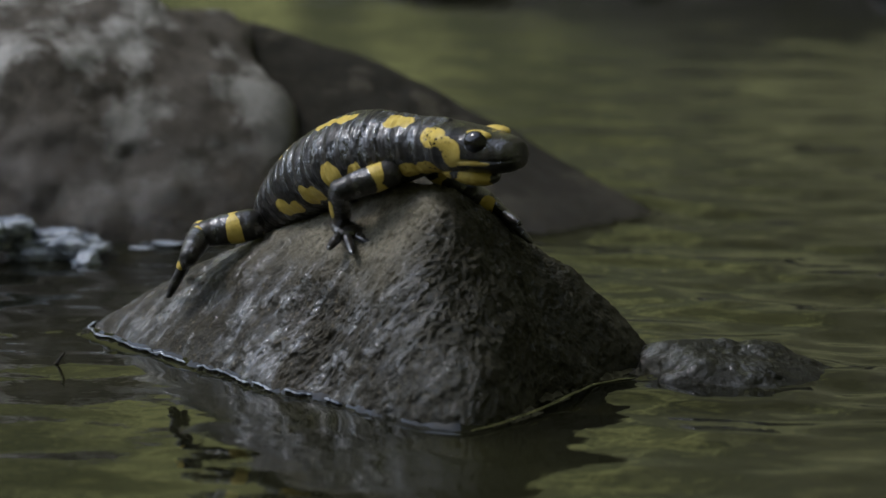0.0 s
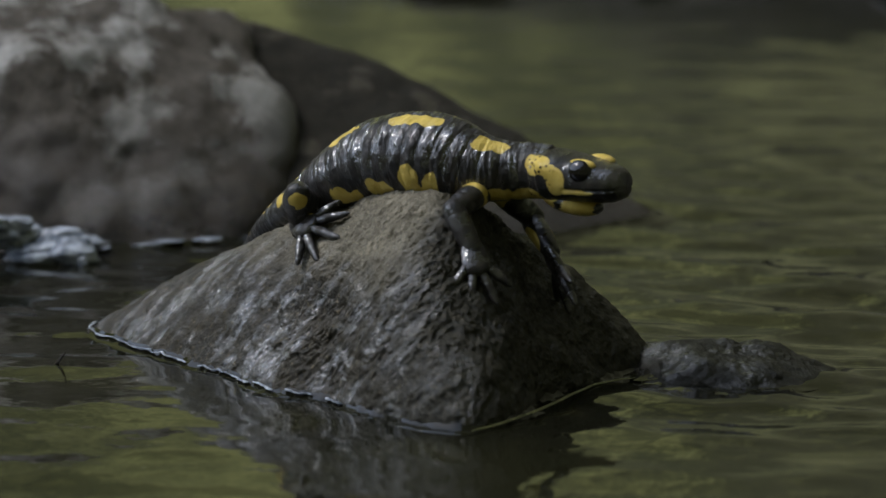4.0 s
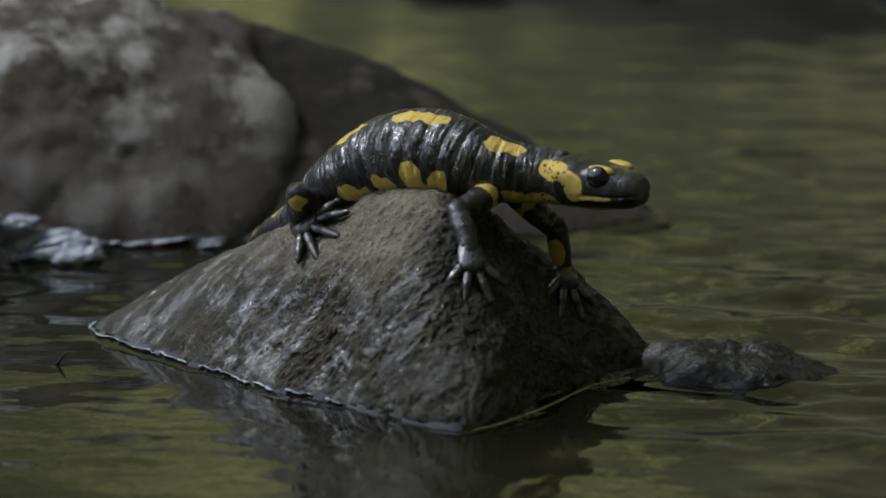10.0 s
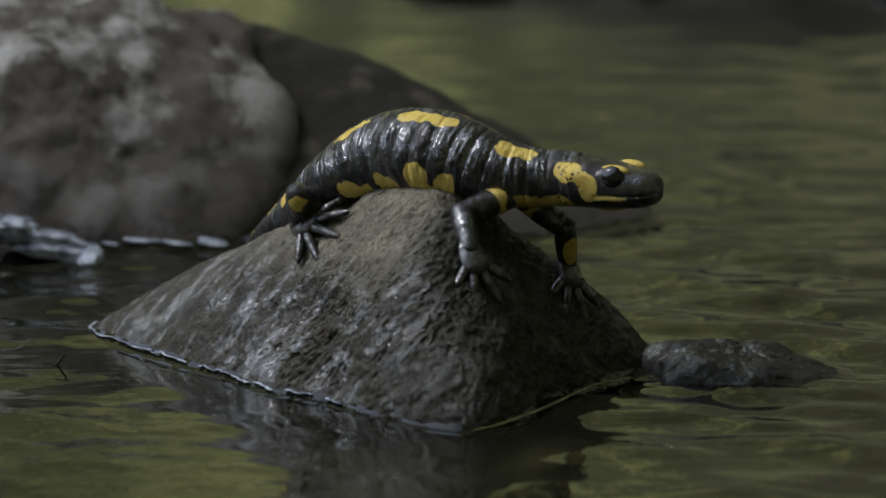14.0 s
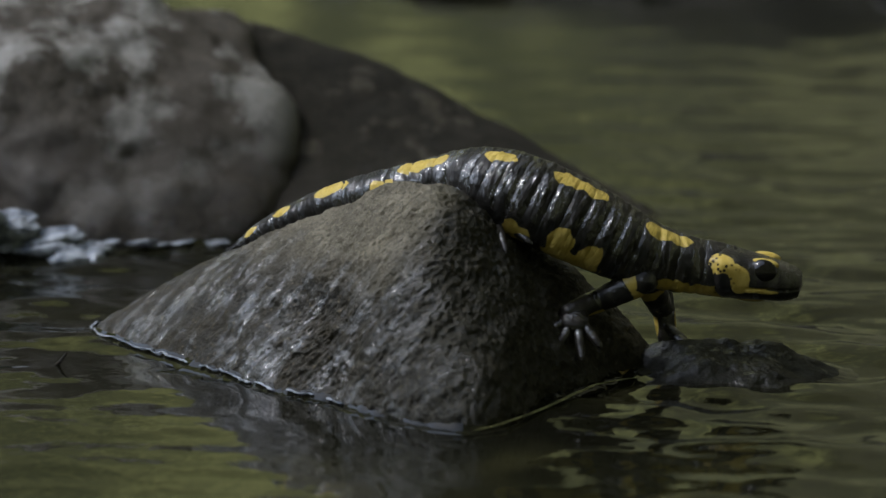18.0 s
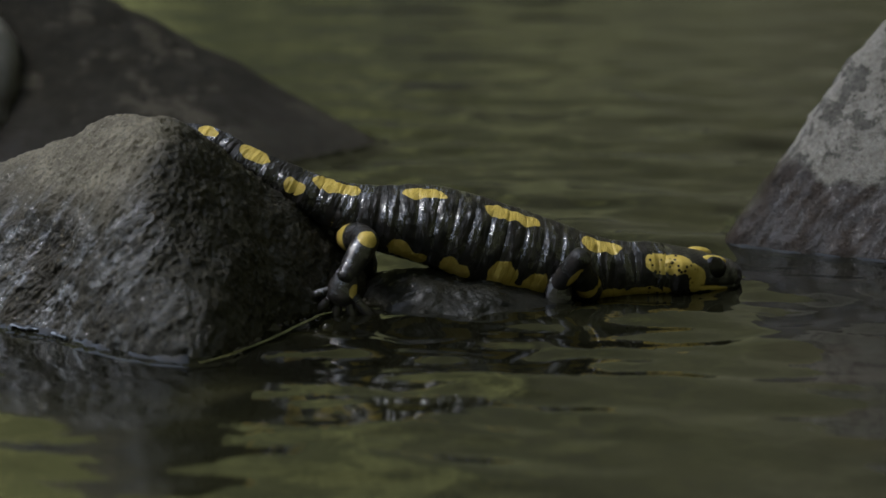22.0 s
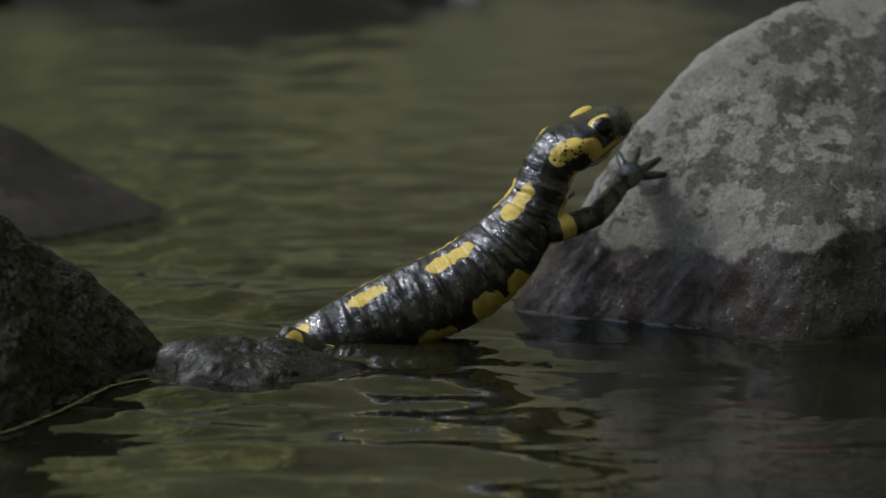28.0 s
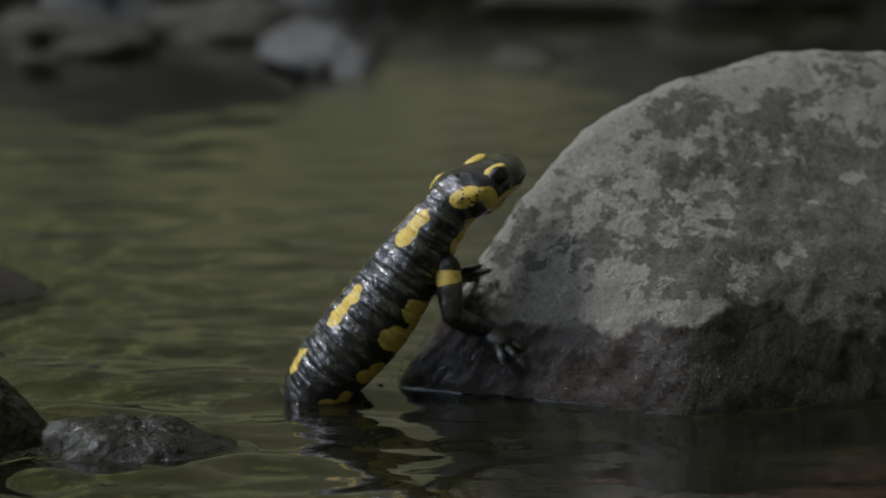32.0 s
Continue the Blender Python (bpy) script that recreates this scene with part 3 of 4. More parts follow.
# yellow blotches on the body: mm from the snout, degrees from the ridge of the back, half length in mm, half breadth in mm
BLOTCHES = [
    (24.6, 60, 4.8, 3.5), (29.0, 138, 5.0, 4.0), (36.5, 130, 3.6, 3.2),
    (37.5, 27, 3.4, 2.5), (42.5, 27, 3.6, 2.9), (40.0, 27, 4.6, 2.4), (66.0, 23, 5.4, 2.5), (90.3, 22, 3.4, 2.2), (112.8, 26, 3.2, 2.5), (62.0, 24, 4.6, 2.4), (69.5, 23, 5.0, 2.9), (88, 22, 3.8, 2.1), (92.5, 22, 3.8, 2.5), (110.5, 26, 3.6, 2.5), (115, 26, 3.4, 2.8),
    (55.2, 118, 3.3, 4.6), (64.3, 113, 3.6, 5.4), (60.0, 138, 8.2, 4.0), (75.2, 129, 3.4, 3.6), (78.8, 126, 3.6, 4.2), (90.0, 131, 3.4, 2.6), (95.0, 119, 3.4, 3.2), (92.5, 126, 2.6, 2.4),
    (122, 70, 2.6, 2.4), (134, 26, 4.8, 2.6), (150, 30, 3.4, 1.8), (163, 40, 3.0, 1.4)]
HEAD_BLOTCHES = [(24.6, 60, 4.8, 3.5), (18.6, 72, 2.4, 2.2), (17.0, 90, 2.6, 4.4), (12.0, 108, 6.0, 1.0), (27.0, 138, 4.0, 3.6)]


def blotch(s, deg, r, table):
    """How far inside a blotch (positive) or outside (negative) a place on the skin lies."""
    best = np.full(np.shape(s), -1.0)
    for s0, a0, ls, lv in table:
        v = np.radians(np.abs(deg) - a0) * r
        best = np.maximum(best, 1.0 - np.sqrt(((s - s0) / ls) ** 2 + (v / lv) ** 2) ** 1.0)
    return best


def store(me, name, values):
    a = me.attributes.new(name, "FLOAT", "POINT")
    a.data.foreach_set("value", np.asarray(values, dtype=np.float32))


def keyed_part(name, me, parent, label=""):
    ob = new(name, me)
    ob.parent = parent
    return tagged(ob, label)


def ring_segment(name, a, b, lap, rings=27, around=96):
    """A slice of the body from a to b mm behind the snout, which bulges between its two grooves and tucks in at both ends."""
    mid, half = (a + b) / 2, (b - a) / 2
    s = np.linspace(a - lap, b + lap, rings)
    th = np.linspace(-180, 180, around, endpoint=False)
    S, T = np.meshgrid(s, th, indexing="ij")
    w, h = np.interp(S, ALONG, WIDE), np.interp(S, ALONG, HIGH)
    u = np.abs(S - mid) / half
    side = np.exp(-((np.abs(T) - 68) / 42.0) ** 2)
    depth = 0.002 + 0.054 * side * (1.0 if a > 30 else 0.4)
    swell = 0.99 + 0.35 * depth - depth * np.minimum(u, 1.0) ** 3 - 0.10 * np.clip(u - 1.0, 0, None) ** 1.2
    swell = swell + 0.007 * side * np.sin(S * 2.9 + 1.6 * np.sin(np.radians(T) * 2.3 + S * 0.4))          # small folds between the grooves
    rad = np.radians(T)
    flat = np.where(np.abs(T) > 120, 1 - 0.12 * np.sin(np.radians((np.abs(T) - 120) * 1.5)) ** 2, 1.0)
    y, z = -w * np.sin(rad) * swell, h * np.cos(rad) * swell * flat
    crest = 0.5 * np.exp(-(T / 9.0) ** 2)
    x = -(S - mid)
    pts = np.stack([x, y, z + crest], -1).reshape(-1, 3)
    lump = np.array([noise.noise(Vector(((p[0] - mid) * 0.55, p[1] * 0.55, p[2] * 0.55))) for p in pts])
    pts[:, 1:] *= (1 + 0.022 * lump)[:, None]
    me = grid_mesh(name, pts * MM, rings, around, M_SKIN, close=True)
    tw = np.array([noise.noise(Vector((q * 0.35, t * 0.03, 3.0))) for q, t in zip(S.ravel(), T.ravel())]).reshape(S.shape)
    store(me, "spot", blotch(S + 1.0 * tw, T + 5 * tw, (w + h) / 2, BLOTCHES).ravel())
    store(me, "pore", np.where(S < 31, 1.0, 0.0).ravel())
    store(me, "along", S.ravel() * MM)
    store(me, "crease", np.clip((S.ravel() - 22) / 12, 0.15, 1.0))
    return me


HEAD_AT = [0.0, 0.7, 3.0, 6.0, 9.0, 13.0, 18.0, 23.0, 27.0, 30.0]
HEAD_WIDE = [0.05, 4.4, 6.4, 7.6, 8.4, 9.0, 9.6, 9.6, 8.2, 5.0]
HEAD_TOP = [0.05, 3.7, 4.9, 5.5, 5.9, 6.5, 7.2, 7.6, 7.0, 4.0]
HEAD_LOW = [0.05, 3.5, 4.7, 5.3, 5.5, 6.0, 6.5, 6.9, 6.4, 4.0]


def head_mesh():
    """The broad flat head, 28 mm long, with its origin 14 mm behind the snout; brow ridges and swollen glands behind the eyes."""
    rings, around = 60, 120
    s = 30 * np.linspace(0, 1, rings) ** 1.35
    th = np.linspace(-180, 180, around, endpoint=False)
    S, T = np.meshgrid(s, th, indexing="ij")
    rad = np.radians(T)
    w = np.interp(S, HEAD_AT, HEAD_WIDE)
    h = np.where(np.cos(rad) > 0, np.interp(S, HEAD_AT, HEAD_TOP), np.interp(S, HEAD_AT, HEAD_LOW))
    y = -w * np.sign(np.sin(rad)) * np.abs(np.sin(rad)) ** 0.85
    z = h * np.sign(np.cos(rad)) * np.abs(np.cos(rad)) ** 0.85
    brow = 1.5 * np.exp(-(((S - 11.2) / 3.4) ** 2 + ((np.abs(T) - 44) / 17.0) ** 2))
    gland = 1.5 * np.exp(-(((S - 22) / 5.0) ** 2 + ((np.abs(T) - 64) / 22.0) ** 2))
    lip = -0.75 * np.exp(-(((np.abs(T) - 101 - 0.35 * (S - 9)) / 3.0) ** 2)) * (S < 15.5)
    fold = -0.7 * np.exp(-((S - 27.5 + 0.03 * np.abs(T)) / 0.9) ** 2) * (np.abs(T) > 60)
    grow = 1 + (brow + gland + lip + fold) / np.maximum(np.hypot(y, z), 1.5)
    pts = np.stack([14 - S, y * grow, z * grow], -1).reshape(-1, 3)
    me = grid_mesh("head", pts * MM, rings, around, M_SKIN, close=True)
    tw = np.array([noise.noise(Vector((q * 0.4, t * 0.03, 9.0))) for q, t in zip(S.ravel(), T.ravel())]).reshape(S.shape)
    store(me, "spot", blotch(S + 0.8 * tw, T + 4 * tw, 8.0, HEAD_BLOTCHES).ravel())
    store(me, "pore", np.clip(1.0 - np.abs(S - 23) / 6.0, 0, 1).ravel() * 1.6)
    store(me, "along", S.ravel() * MM)
    store(me, "crease", np.clip((S.ravel() - 22) / 12, 0.15, 1.0))
    return me


def blob(rx, ry, rz, at=(0, 0, 0), level=4):
    bm = bmesh.new()
    bmesh.ops.create_icosphere(bm, subdivisions=level, radius=1.0)
    for v in bm.verts:
        v.co = Vector((v.co.x * rx + at[0], v.co.y * ry + at[1], v.co.z * rz + at[2])) * MM
    return bm


def limb_mesh(name, length, r0, r1, spots, rings=26, around=40):
    """A round limb along +x from its joint, thicker in the middle; spots: mm along, degrees round, half length, half breadth."""
    x = np.linspace(-r0 * 0.9, length + r1 * 0.9, rings)
    th = np.linspace(-180, 180, around, endpoint=False)
    X, T = np.meshgrid(x, th, indexing="ij")
    f = np.clip(X / length, 0, 1)
    r = r0 + (r1 - r0) * f + 0.35 * np.sin(math.pi * f)
    end0 = np.clip(-X / (r0 * 0.9), 0, 1)
    end1 = np.clip((X - length) / (r1 * 0.9), 0, 1)
    r = r * np.sqrt(np.clip(1 - np.maximum(end0, end1) ** 2, 0.0004, 1))
    rad = np.radians(T)
    wr = 1 + 0.010 * np.sin(X * 1.7 + 0.9 * np.sin(rad * 2)) + 0.012 * np.sin(X * 0.8 + rad * 3)
    pts = np.stack([X, -r * np.sin(rad) * wr, r * np.cos(rad) * wr], -1).reshape(-1, 3)
    me = grid_mesh(name, pts * MM, rings, around, M_SKIN, close=True)
    best = np.full(X.shape, -1.0)
    for x0, a0, lx, lv in spots:
        v = np.radians((T - a0 + 180) % 360 - 180) * (r0 + r1) / 2
        best = np.maximum(best, 1 - np.sqrt(((X - x0) / lx) ** 2 + (v / lv) ** 2))
    store(me, "spot", best.ravel())
    store(me, "pore", np.zeros(X.size))
    store(me, "along", X.ravel() * MM)
    store(me, "crease", np.full(X.size, 0.22))
    return me


def toe_mesh(length, r):
    return limb_mesh("toe", length, r, r * 0.62, [], rings=14, around=18)


def foot_mesh(spot):
    """A flat palm along +x from the wrist."""
    me = limb_mesh("foot", 6.4, 2.5, 3.3 if spot else 3.0, [(4.2, -70, 2.2, 1.9)] if spot else [], rings=18, around=28)
    for v in me.vertices:
        v.co.z *= 0.62
        v.co.y *= 1.25
    return me


salamander = tagged(new("salamander"), "glossy black salamander with yellow blotches climbing over wet stones", "salamander")
JOINTS = [24.0] + [26 + 5.0 * k for k in range(4)] + [41 + 66 / 13 * k for k in range(1, 14)] + [107 + 66 / 14 * k for k in range(1, 15)]
SEGMENTS = []          # (part, mm from the snout of its middle)
for a, b in zip(JOINTS, JOINTS[1:]):
    kind = "neck_segment" if b < 41.5 else "trunk_segment" if b < 107.5 else "tail_segment"
    SEGMENTS.append((keyed_part(kind, ring_segment(kind, a, b, 2.4 if a < 107 else 1.8), salamander), (a + b) / 2))

head = keyed_part("head", head_mesh(), salamander, "broad black head with yellow brows and cheeks")
for side in (-1, 1):
    part("eye", blob(4.0, 2.7, 3.7, (2.7, side * 6.4, 3.1)), M_EYE, head, "bulging glossy black eye")
    lid = part("eyelid", blob(4.1, 2.1, 1.5, (2.7, side * 5.2, 5.35)), M_SKIN, head, "yellow eyelid")
    store(lid.data, "spot", np.full(len(lid.data.vertices), 0.6))
    store(lid.data, "pore", np.zeros(len(lid.data.vertices)))
    store(lid.data, "along", [v.co.x for v in lid.data.vertices])
    part("nostril", blob(0.45, 0.45, 0.45, (12.0, side * 2.9, 2.2), 2), M_NOSTRIL, head)
throat = keyed_part("throat", mesh_of("throat", blob(9.5, 6.6, 3.6), M_SKIN), salamander, "yellow pulsing throat skin")
tc = np.array([v.co[:] for v in throat.data.vertices]) / MM
store(throat.data, "spot", 0.5 - 0.9 * (np.abs(tc[:, 0] + 1.0 - 0.25 * tc[:, 2]) < 1.1) - 1.2 * (tc[:, 0] > 8.5))
store(throat.data, "pore", np.zeros(len(tc)))
store(throat.data, "along", tc[:, 0] * MM)

LEGS = {}
FRONT = dict(upper=(15, 3.8, 3.2), lower=(13.5, 3.2, 2.4), toes=((-44, 9.2), (-15, 12.2), (15, 11.8), (46, 8.6)))
HIND = dict(upper=(15, 4.6, 3.7), lower=(13, 3.6, 2.6), toes=((-58, 9.6), (-29, 13.6), (0, 15.4), (29, 14.0), (58, 9.8)))
for key, spec, at, side in (("nf", FRONT, 41, -1), ("ff", FRONT, 41, 1), ("nh", HIND, 106, -1), ("fh", HIND, 106, 1)):
    fore = spec is FRONT
    near = 90 if side < 0 else -90
    upper_spots = [(3.6, near, 2.4, 12.0)] if fore else [(4.5, 90, 2.4, 7.0), (4.5, -90, 2.4, 7.0)]
    upper = keyed_part("upper_arm" if fore else "thigh", limb_mesh("upper_limb", *spec["upper"], upper_spots), salamander)
    lower = keyed_part("forearm" if fore else "shank", limb_mesh("lower_limb", *spec["lower"], ([(7.0, 100, 4.6, 2.4), (7.0, -100, 4.6, 2.4)] if side > 0 else [(5.0, -130, 4.0, 1.1)]) if fore else [(0.8, 0, 2.7, 2.7)]), salamander)
    foot = keyed_part("fore_foot" if fore else "hind_foot", foot_mesh(not fore), salamander, "splayed black foot")
    for deg, length in spec["toes"]:
        toe = new("toe", toe_mesh(length, 1.28))
        toe.parent = foot
        toe.matrix_basis = pose(5.4 * MM, 0.05 * -deg * MM, -0.3 * MM, 0, 8, -deg)
    LEGS[key] = (upper, lower, foot, spec, at, side)

STANCES = []


def stance(t, spine, near_front, near_hind, far_front, far_hind, gulp, lean):
    """One posture: nine places along the spine from snout to tail tip (mm), for each limb its elbow or knee, wrist and toes, how far the throat is lowered, and how far the back leans to the camera."""
    STANCES.append((t, np.array(spine, float).reshape(9, 3), dict(nf=near_front, nh=near_hind, ff=far_front, fh=far_hind), gulp, (0, -lean, 1)))


stance(0, [21.8, 47.0, 67.3, 0.6, 60.0, 67.7, -8.9, 67.0, 65.9, -22.1, 78.0, 62.0, -34.4, 94.0, 53.9, -45.7, 108.0, 42.8, -54.3, 128.0, 28.5, -61.9, 146.0, 16.4, -67.0, 160.0, 7.4],
       (-28.8, 59.2, 55.5, -28.3, 70.2, 43.7, -21.2, 54.7, 40.8),
       (-70.0, 103.4, 34.8, -72.7, 94.0, 30.5, -79.3, 117.4, 20.2),
       (8.9, 73.3, 51.9, 13.4, 79.0, 48.1, 20.9, 77.0, 42.0),
       None, 1, 0.0)
stance(1, [34.8, 46.0, 64.8, 13.7, 62.0, 67.0, -2.2, 68.0, 64.5, -14.1, 76.0, 63.8, -28.7, 90.0, 57.2, -43.2, 102.0, 45.1, -51.5, 124.0, 30.1, -59.3, 145.0, 17.4, -64.4, 160.0, 9.2],
       (-24.5, 60.8, 55.8, -28.5, 73.7, 45.8, -20.0, 57.4, 43.0),
       (-64.8, 97.4, 38.5, -72.9, 88.0, 34.0, -79.3, 86.0, 26.9),
       (14.4, 74.9, 51.6, 16.5, 80.0, 46.3, 19.2, 78.0, 42.5),
       None, 0.6, 0.0)
stance(2, [38.6, 47.0, 63.3, 17.3, 62.0, 64.7, 0.4, 66.0, 63.7, -10.5, 74.0, 63.5, -24.9, 86.0, 57.6, -38.9, 98.0, 47.8, -48.7, 122.0, 38.1, -56.8, 145.0, 26.4, -63.0, 160.0, 14.4],
       (-20.3, 59.6, 55.4, -27.5, 71.4, 46.3, -20.2, 57.1, 43.3),
       (-49.2, 86.9, 54.5, -57.4, 95.0, 51.2, -58.2, 93.0, 41.3),
       (16.6, 73.0, 51.9, 17.0, 78.0, 45.4, 19.6, 76.0, 42.2),
       None, 0.1, 0.0)
stance(3, [43.3, 46.0, 62.7, 23.2, 62.0, 63.4, 4.9, 66.0, 63.2, -7.8, 74.0, 62.8, -23.4, 86.0, 57.1, -37.4, 98.0, 48.2, -49.3, 122.0, 38.1, -58.6, 145.0, 25.2, -64.7, 160.0, 12.7],
       (-8.6, 48.9, 57.8, -19.1, 50.0, 47.7, -14.8, 48.0, 40.7),
       (-41.6, 83.7, 48.5, -42.7, 89.9, 41.2, -33.7, 74.9, 41.7),
       (18.3, 79.1, 50.0, 16.7, 78.0, 45.7, 19.5, 76.0, 42.2),
       None, 0.1, 0.0)
stance(3.6, [48.6, 47.0, 60.2, 26.7, 62.0, 61.1, 10.5, 66.0, 60.8, -3.1, 74.0, 62.2, -19.4, 86.0, 58.5, -34.7, 98.0, 48.9, -47.1, 122.0, 37.9, -56.4, 145.0, 25.2, -63.0, 160.0, 12.7],
       (1.5, 47.9, 53.3, 7.3, 43.1, 42.4, 10.5, 37.0, 32.9),
       (-41.3, 83.5, 48.6, -41.1, 86.7, 41.0, -32.1, 71.7, 41.5),
       (23.1, 77.0, 46.4, 25.8, 61.9, 40.3, 31.3, 59.2, 31.3),
       None, 1, 0.0)
stance(5.5, [55.0, 47.0, 57.1, 31.4, 62.0, 58.3, 15.7, 66.0, 59.6, -1.5, 74.0, 63.0, -15.9, 86.0, 59.6, -32.1, 98.0, 49.1, -42.8, 122.0, 36.3, -54.4, 145.0, 25.2, -61.4, 160.0, 12.7],
       (4.1, 49.5, 51.4, 7.1, 42.9, 42.3, 9.1, 34.3, 32.4),
       (-41.2, 83.4, 48.6, -41.1, 87.9, 41.1, -32.1, 72.9, 41.6),
       (31.7, 73.0, 42.2, 33.6, 76.5, 31.1, 35.6, 71.6, 24.4),
       None, 0.9, 0.0)
stance(6, [55.0, 47.0, 57.1, 31.4, 62.0, 58.3, 15.7, 66.0, 59.6, -1.5, 74.0, 63.0, -15.9, 86.0, 59.6, -32.1, 98.0, 49.1, -42.8, 122.0, 36.3, -54.4, 145.0, 25.2, -61.4, 160.0, 12.7],
       (4.1, 49.5, 51.4, 7.1, 42.9, 42.3, 9.1, 34.3, 32.4),
       (-41.2, 83.4, 48.6, -41.1, 87.9, 41.1, -32.1, 72.9, 41.6),
       (31.7, 73.0, 42.2, 33.6, 76.5, 31.1, 35.6, 71.6, 24.4),
       None, 0, 0.0)
stance(7, [54.9, 47.0, 57.0, 31.4, 62.0, 58.3, 15.7, 66.0, 59.6, -1.5, 74.0, 63.0, -16.0, 86.0, 59.6, -32.1, 98.0, 49.0, -42.8, 122.0, 36.3, -54.5, 145.0, 25.2, -61.4, 160.0, 12.6],
       (4.1, 49.5, 51.4, 7.0, 42.9, 42.3, 9.1, 34.3, 32.4),
       (-41.2, 83.4, 48.5, -41.1, 87.9, 41.1, -32.1, 72.9, 41.6),
       (31.7, 73.0, 42.2, 33.6, 76.5, 31.0, 35.3, 71.3, 24.5),
       None, 0.1, 0.0)
stance(8, [54.9, 47.0, 57.1, 31.4, 62.0, 58.4, 15.7, 66.0, 59.6, -1.6, 74.0, 63.1, -16.0, 86.0, 59.6, -32.1, 98.0, 49.1, -42.9, 122.0, 36.4, -54.5, 145.0, 25.2, -61.4, 160.0, 12.7],
       (4.1, 49.5, 51.4, 7.0, 42.9, 42.4, 9.1, 34.3, 32.4),
       (-41.2, 83.4, 48.6, -41.1, 87.9, 41.2, -32.1, 72.9, 41.7),
       (31.6, 73.0, 42.2, 33.6, 76.5, 31.1, 35.3, 71.4, 24.5),
       None, 0.1, 0.0)
stance(9, [54.9, 47.0, 57.1, 31.4, 62.0, 58.4, 15.7, 66.0, 59.6, -1.6, 74.0, 63.1, -16.0, 86.0, 59.6, -32.1, 98.0, 49.1, -42.9, 122.0, 36.4, -54.5, 145.0, 25.2, -61.4, 160.0, 12.7],
       (4.1, 49.5, 51.4, 7.0, 42.9, 42.4, 9.1, 34.3, 32.4),
       (-41.2, 83.4, 48.6, -41.1, 87.9, 41.2, -32.1, 72.9, 41.7),
       (31.6, 73.0, 42.2, 33.6, 76.5, 31.1, 35.3, 71.4, 24.5),
       None, 1, 0.0)
stance(10, [54.9, 47.0, 57.1, 31.4, 62.0, 58.4, 15.7, 66.0, 59.6, -1.6, 74.0, 63.1, -16.0, 86.0, 59.6, -32.2, 98.0, 49.1, -42.9, 122.0, 36.4, -54.5, 145.0, 25.2, -61.4, 160.0, 12.7],
       (4.1, 49.5, 51.4, 7.0, 42.9, 42.4, 9.1, 34.3, 32.4),
       (-41.2, 83.4, 48.6, -41.2, 87.9, 41.2, -32.2, 72.9, 41.7),
       (31.6, 73.0, 42.2, 33.5, 76.5, 31.1, 35.3, 71.4, 24.5),
       None, 0.1, 0.0)
stance(11, [54.9, 47.0, 57.1, 31.3, 62.0, 58.4, 15.7, 66.0, 59.6, -1.6, 74.0, 63.1, -16.0, 86.0, 59.6, -32.2, 98.0, 49.1, -42.9, 122.0, 36.4, -54.5, 145.0, 25.2, -61.4, 160.0, 12.7],
       (4.1, 49.5, 51.4, 7.0, 42.9, 42.4, 9.0, 34.3, 32.4),
       (-41.3, 83.4, 48.6, -41.2, 87.9, 41.1, -32.2, 72.9, 41.6),
       (31.6, 73.0, 42.2, 33.5, 76.5, 31.1, 35.3, 71.3, 24.5),
       None, 0.1, 0.0)
stance(12, [54.9, 47.0, 57.1, 31.3, 62.0, 58.4, 15.7, 66.0, 59.6, -1.6, 74.0, 63.1, -16.0, 86.0, 59.6, -32.2, 98.0, 49.1, -42.9, 122.0, 36.4, -54.5, 145.0, 25.2, -61.4, 160.0, 12.7],
       (4.1, 49.5, 51.4, 7.0, 42.9, 42.4, 9.0, 34.3, 32.4),
       (-41.3, 83.4, 48.6, -41.2, 87.9, 41.1, -32.2, 72.9, 41.6),
       (31.6, 73.0, 42.2, 33.5, 76.5, 31.1, 35.3, 71.3, 24.5),
       None, 0.1, 0.0)
stance(13, [54.9, 47.0, 57.1, 31.3, 62.0, 58.4, 15.7, 66.0, 59.6, -1.6, 74.0, 63.1, -16.0, 86.0, 59.7, -32.2, 98.0, 49.1, -42.9, 122.0, 36.4, -54.5, 145.0, 25.2, -61.5, 160.0, 12.7],
       (4.0, 49.5, 51.4, 7.0, 42.9, 42.4, 8.9, 34.3, 32.4),
       (-41.3, 83.4, 48.6, -41.2, 87.9, 41.2, -32.2, 72.9, 41.7),
       (31.6, 73.0, 42.3, 33.5, 76.5, 31.1, 35.3, 71.3, 24.5),
       None, 0.05, 0.0)
stance(13.5, [54.9, 47.0, 57.1, 31.3, 62.0, 58.4, 15.7, 66.0, 59.6, -1.6, 74.0, 63.1, -16.0, 86.0, 59.7, -32.2, 98.0, 49.1, -42.9, 122.0, 36.4, -54.5, 145.0, 25.2, -61.5, 160.0, 12.7],
       (4.0, 49.5, 51.4, 7.0, 42.9, 42.4, 8.9, 34.3, 32.4),
       (-41.3, 83.4, 48.6, -41.2, 87.9, 41.2, -32.2, 72.9, 41.7),
       (31.6, 73.0, 42.3, 33.5, 76.5, 31.1, 35.3, 71.3, 24.5),
       None, 0.05, 0.0)
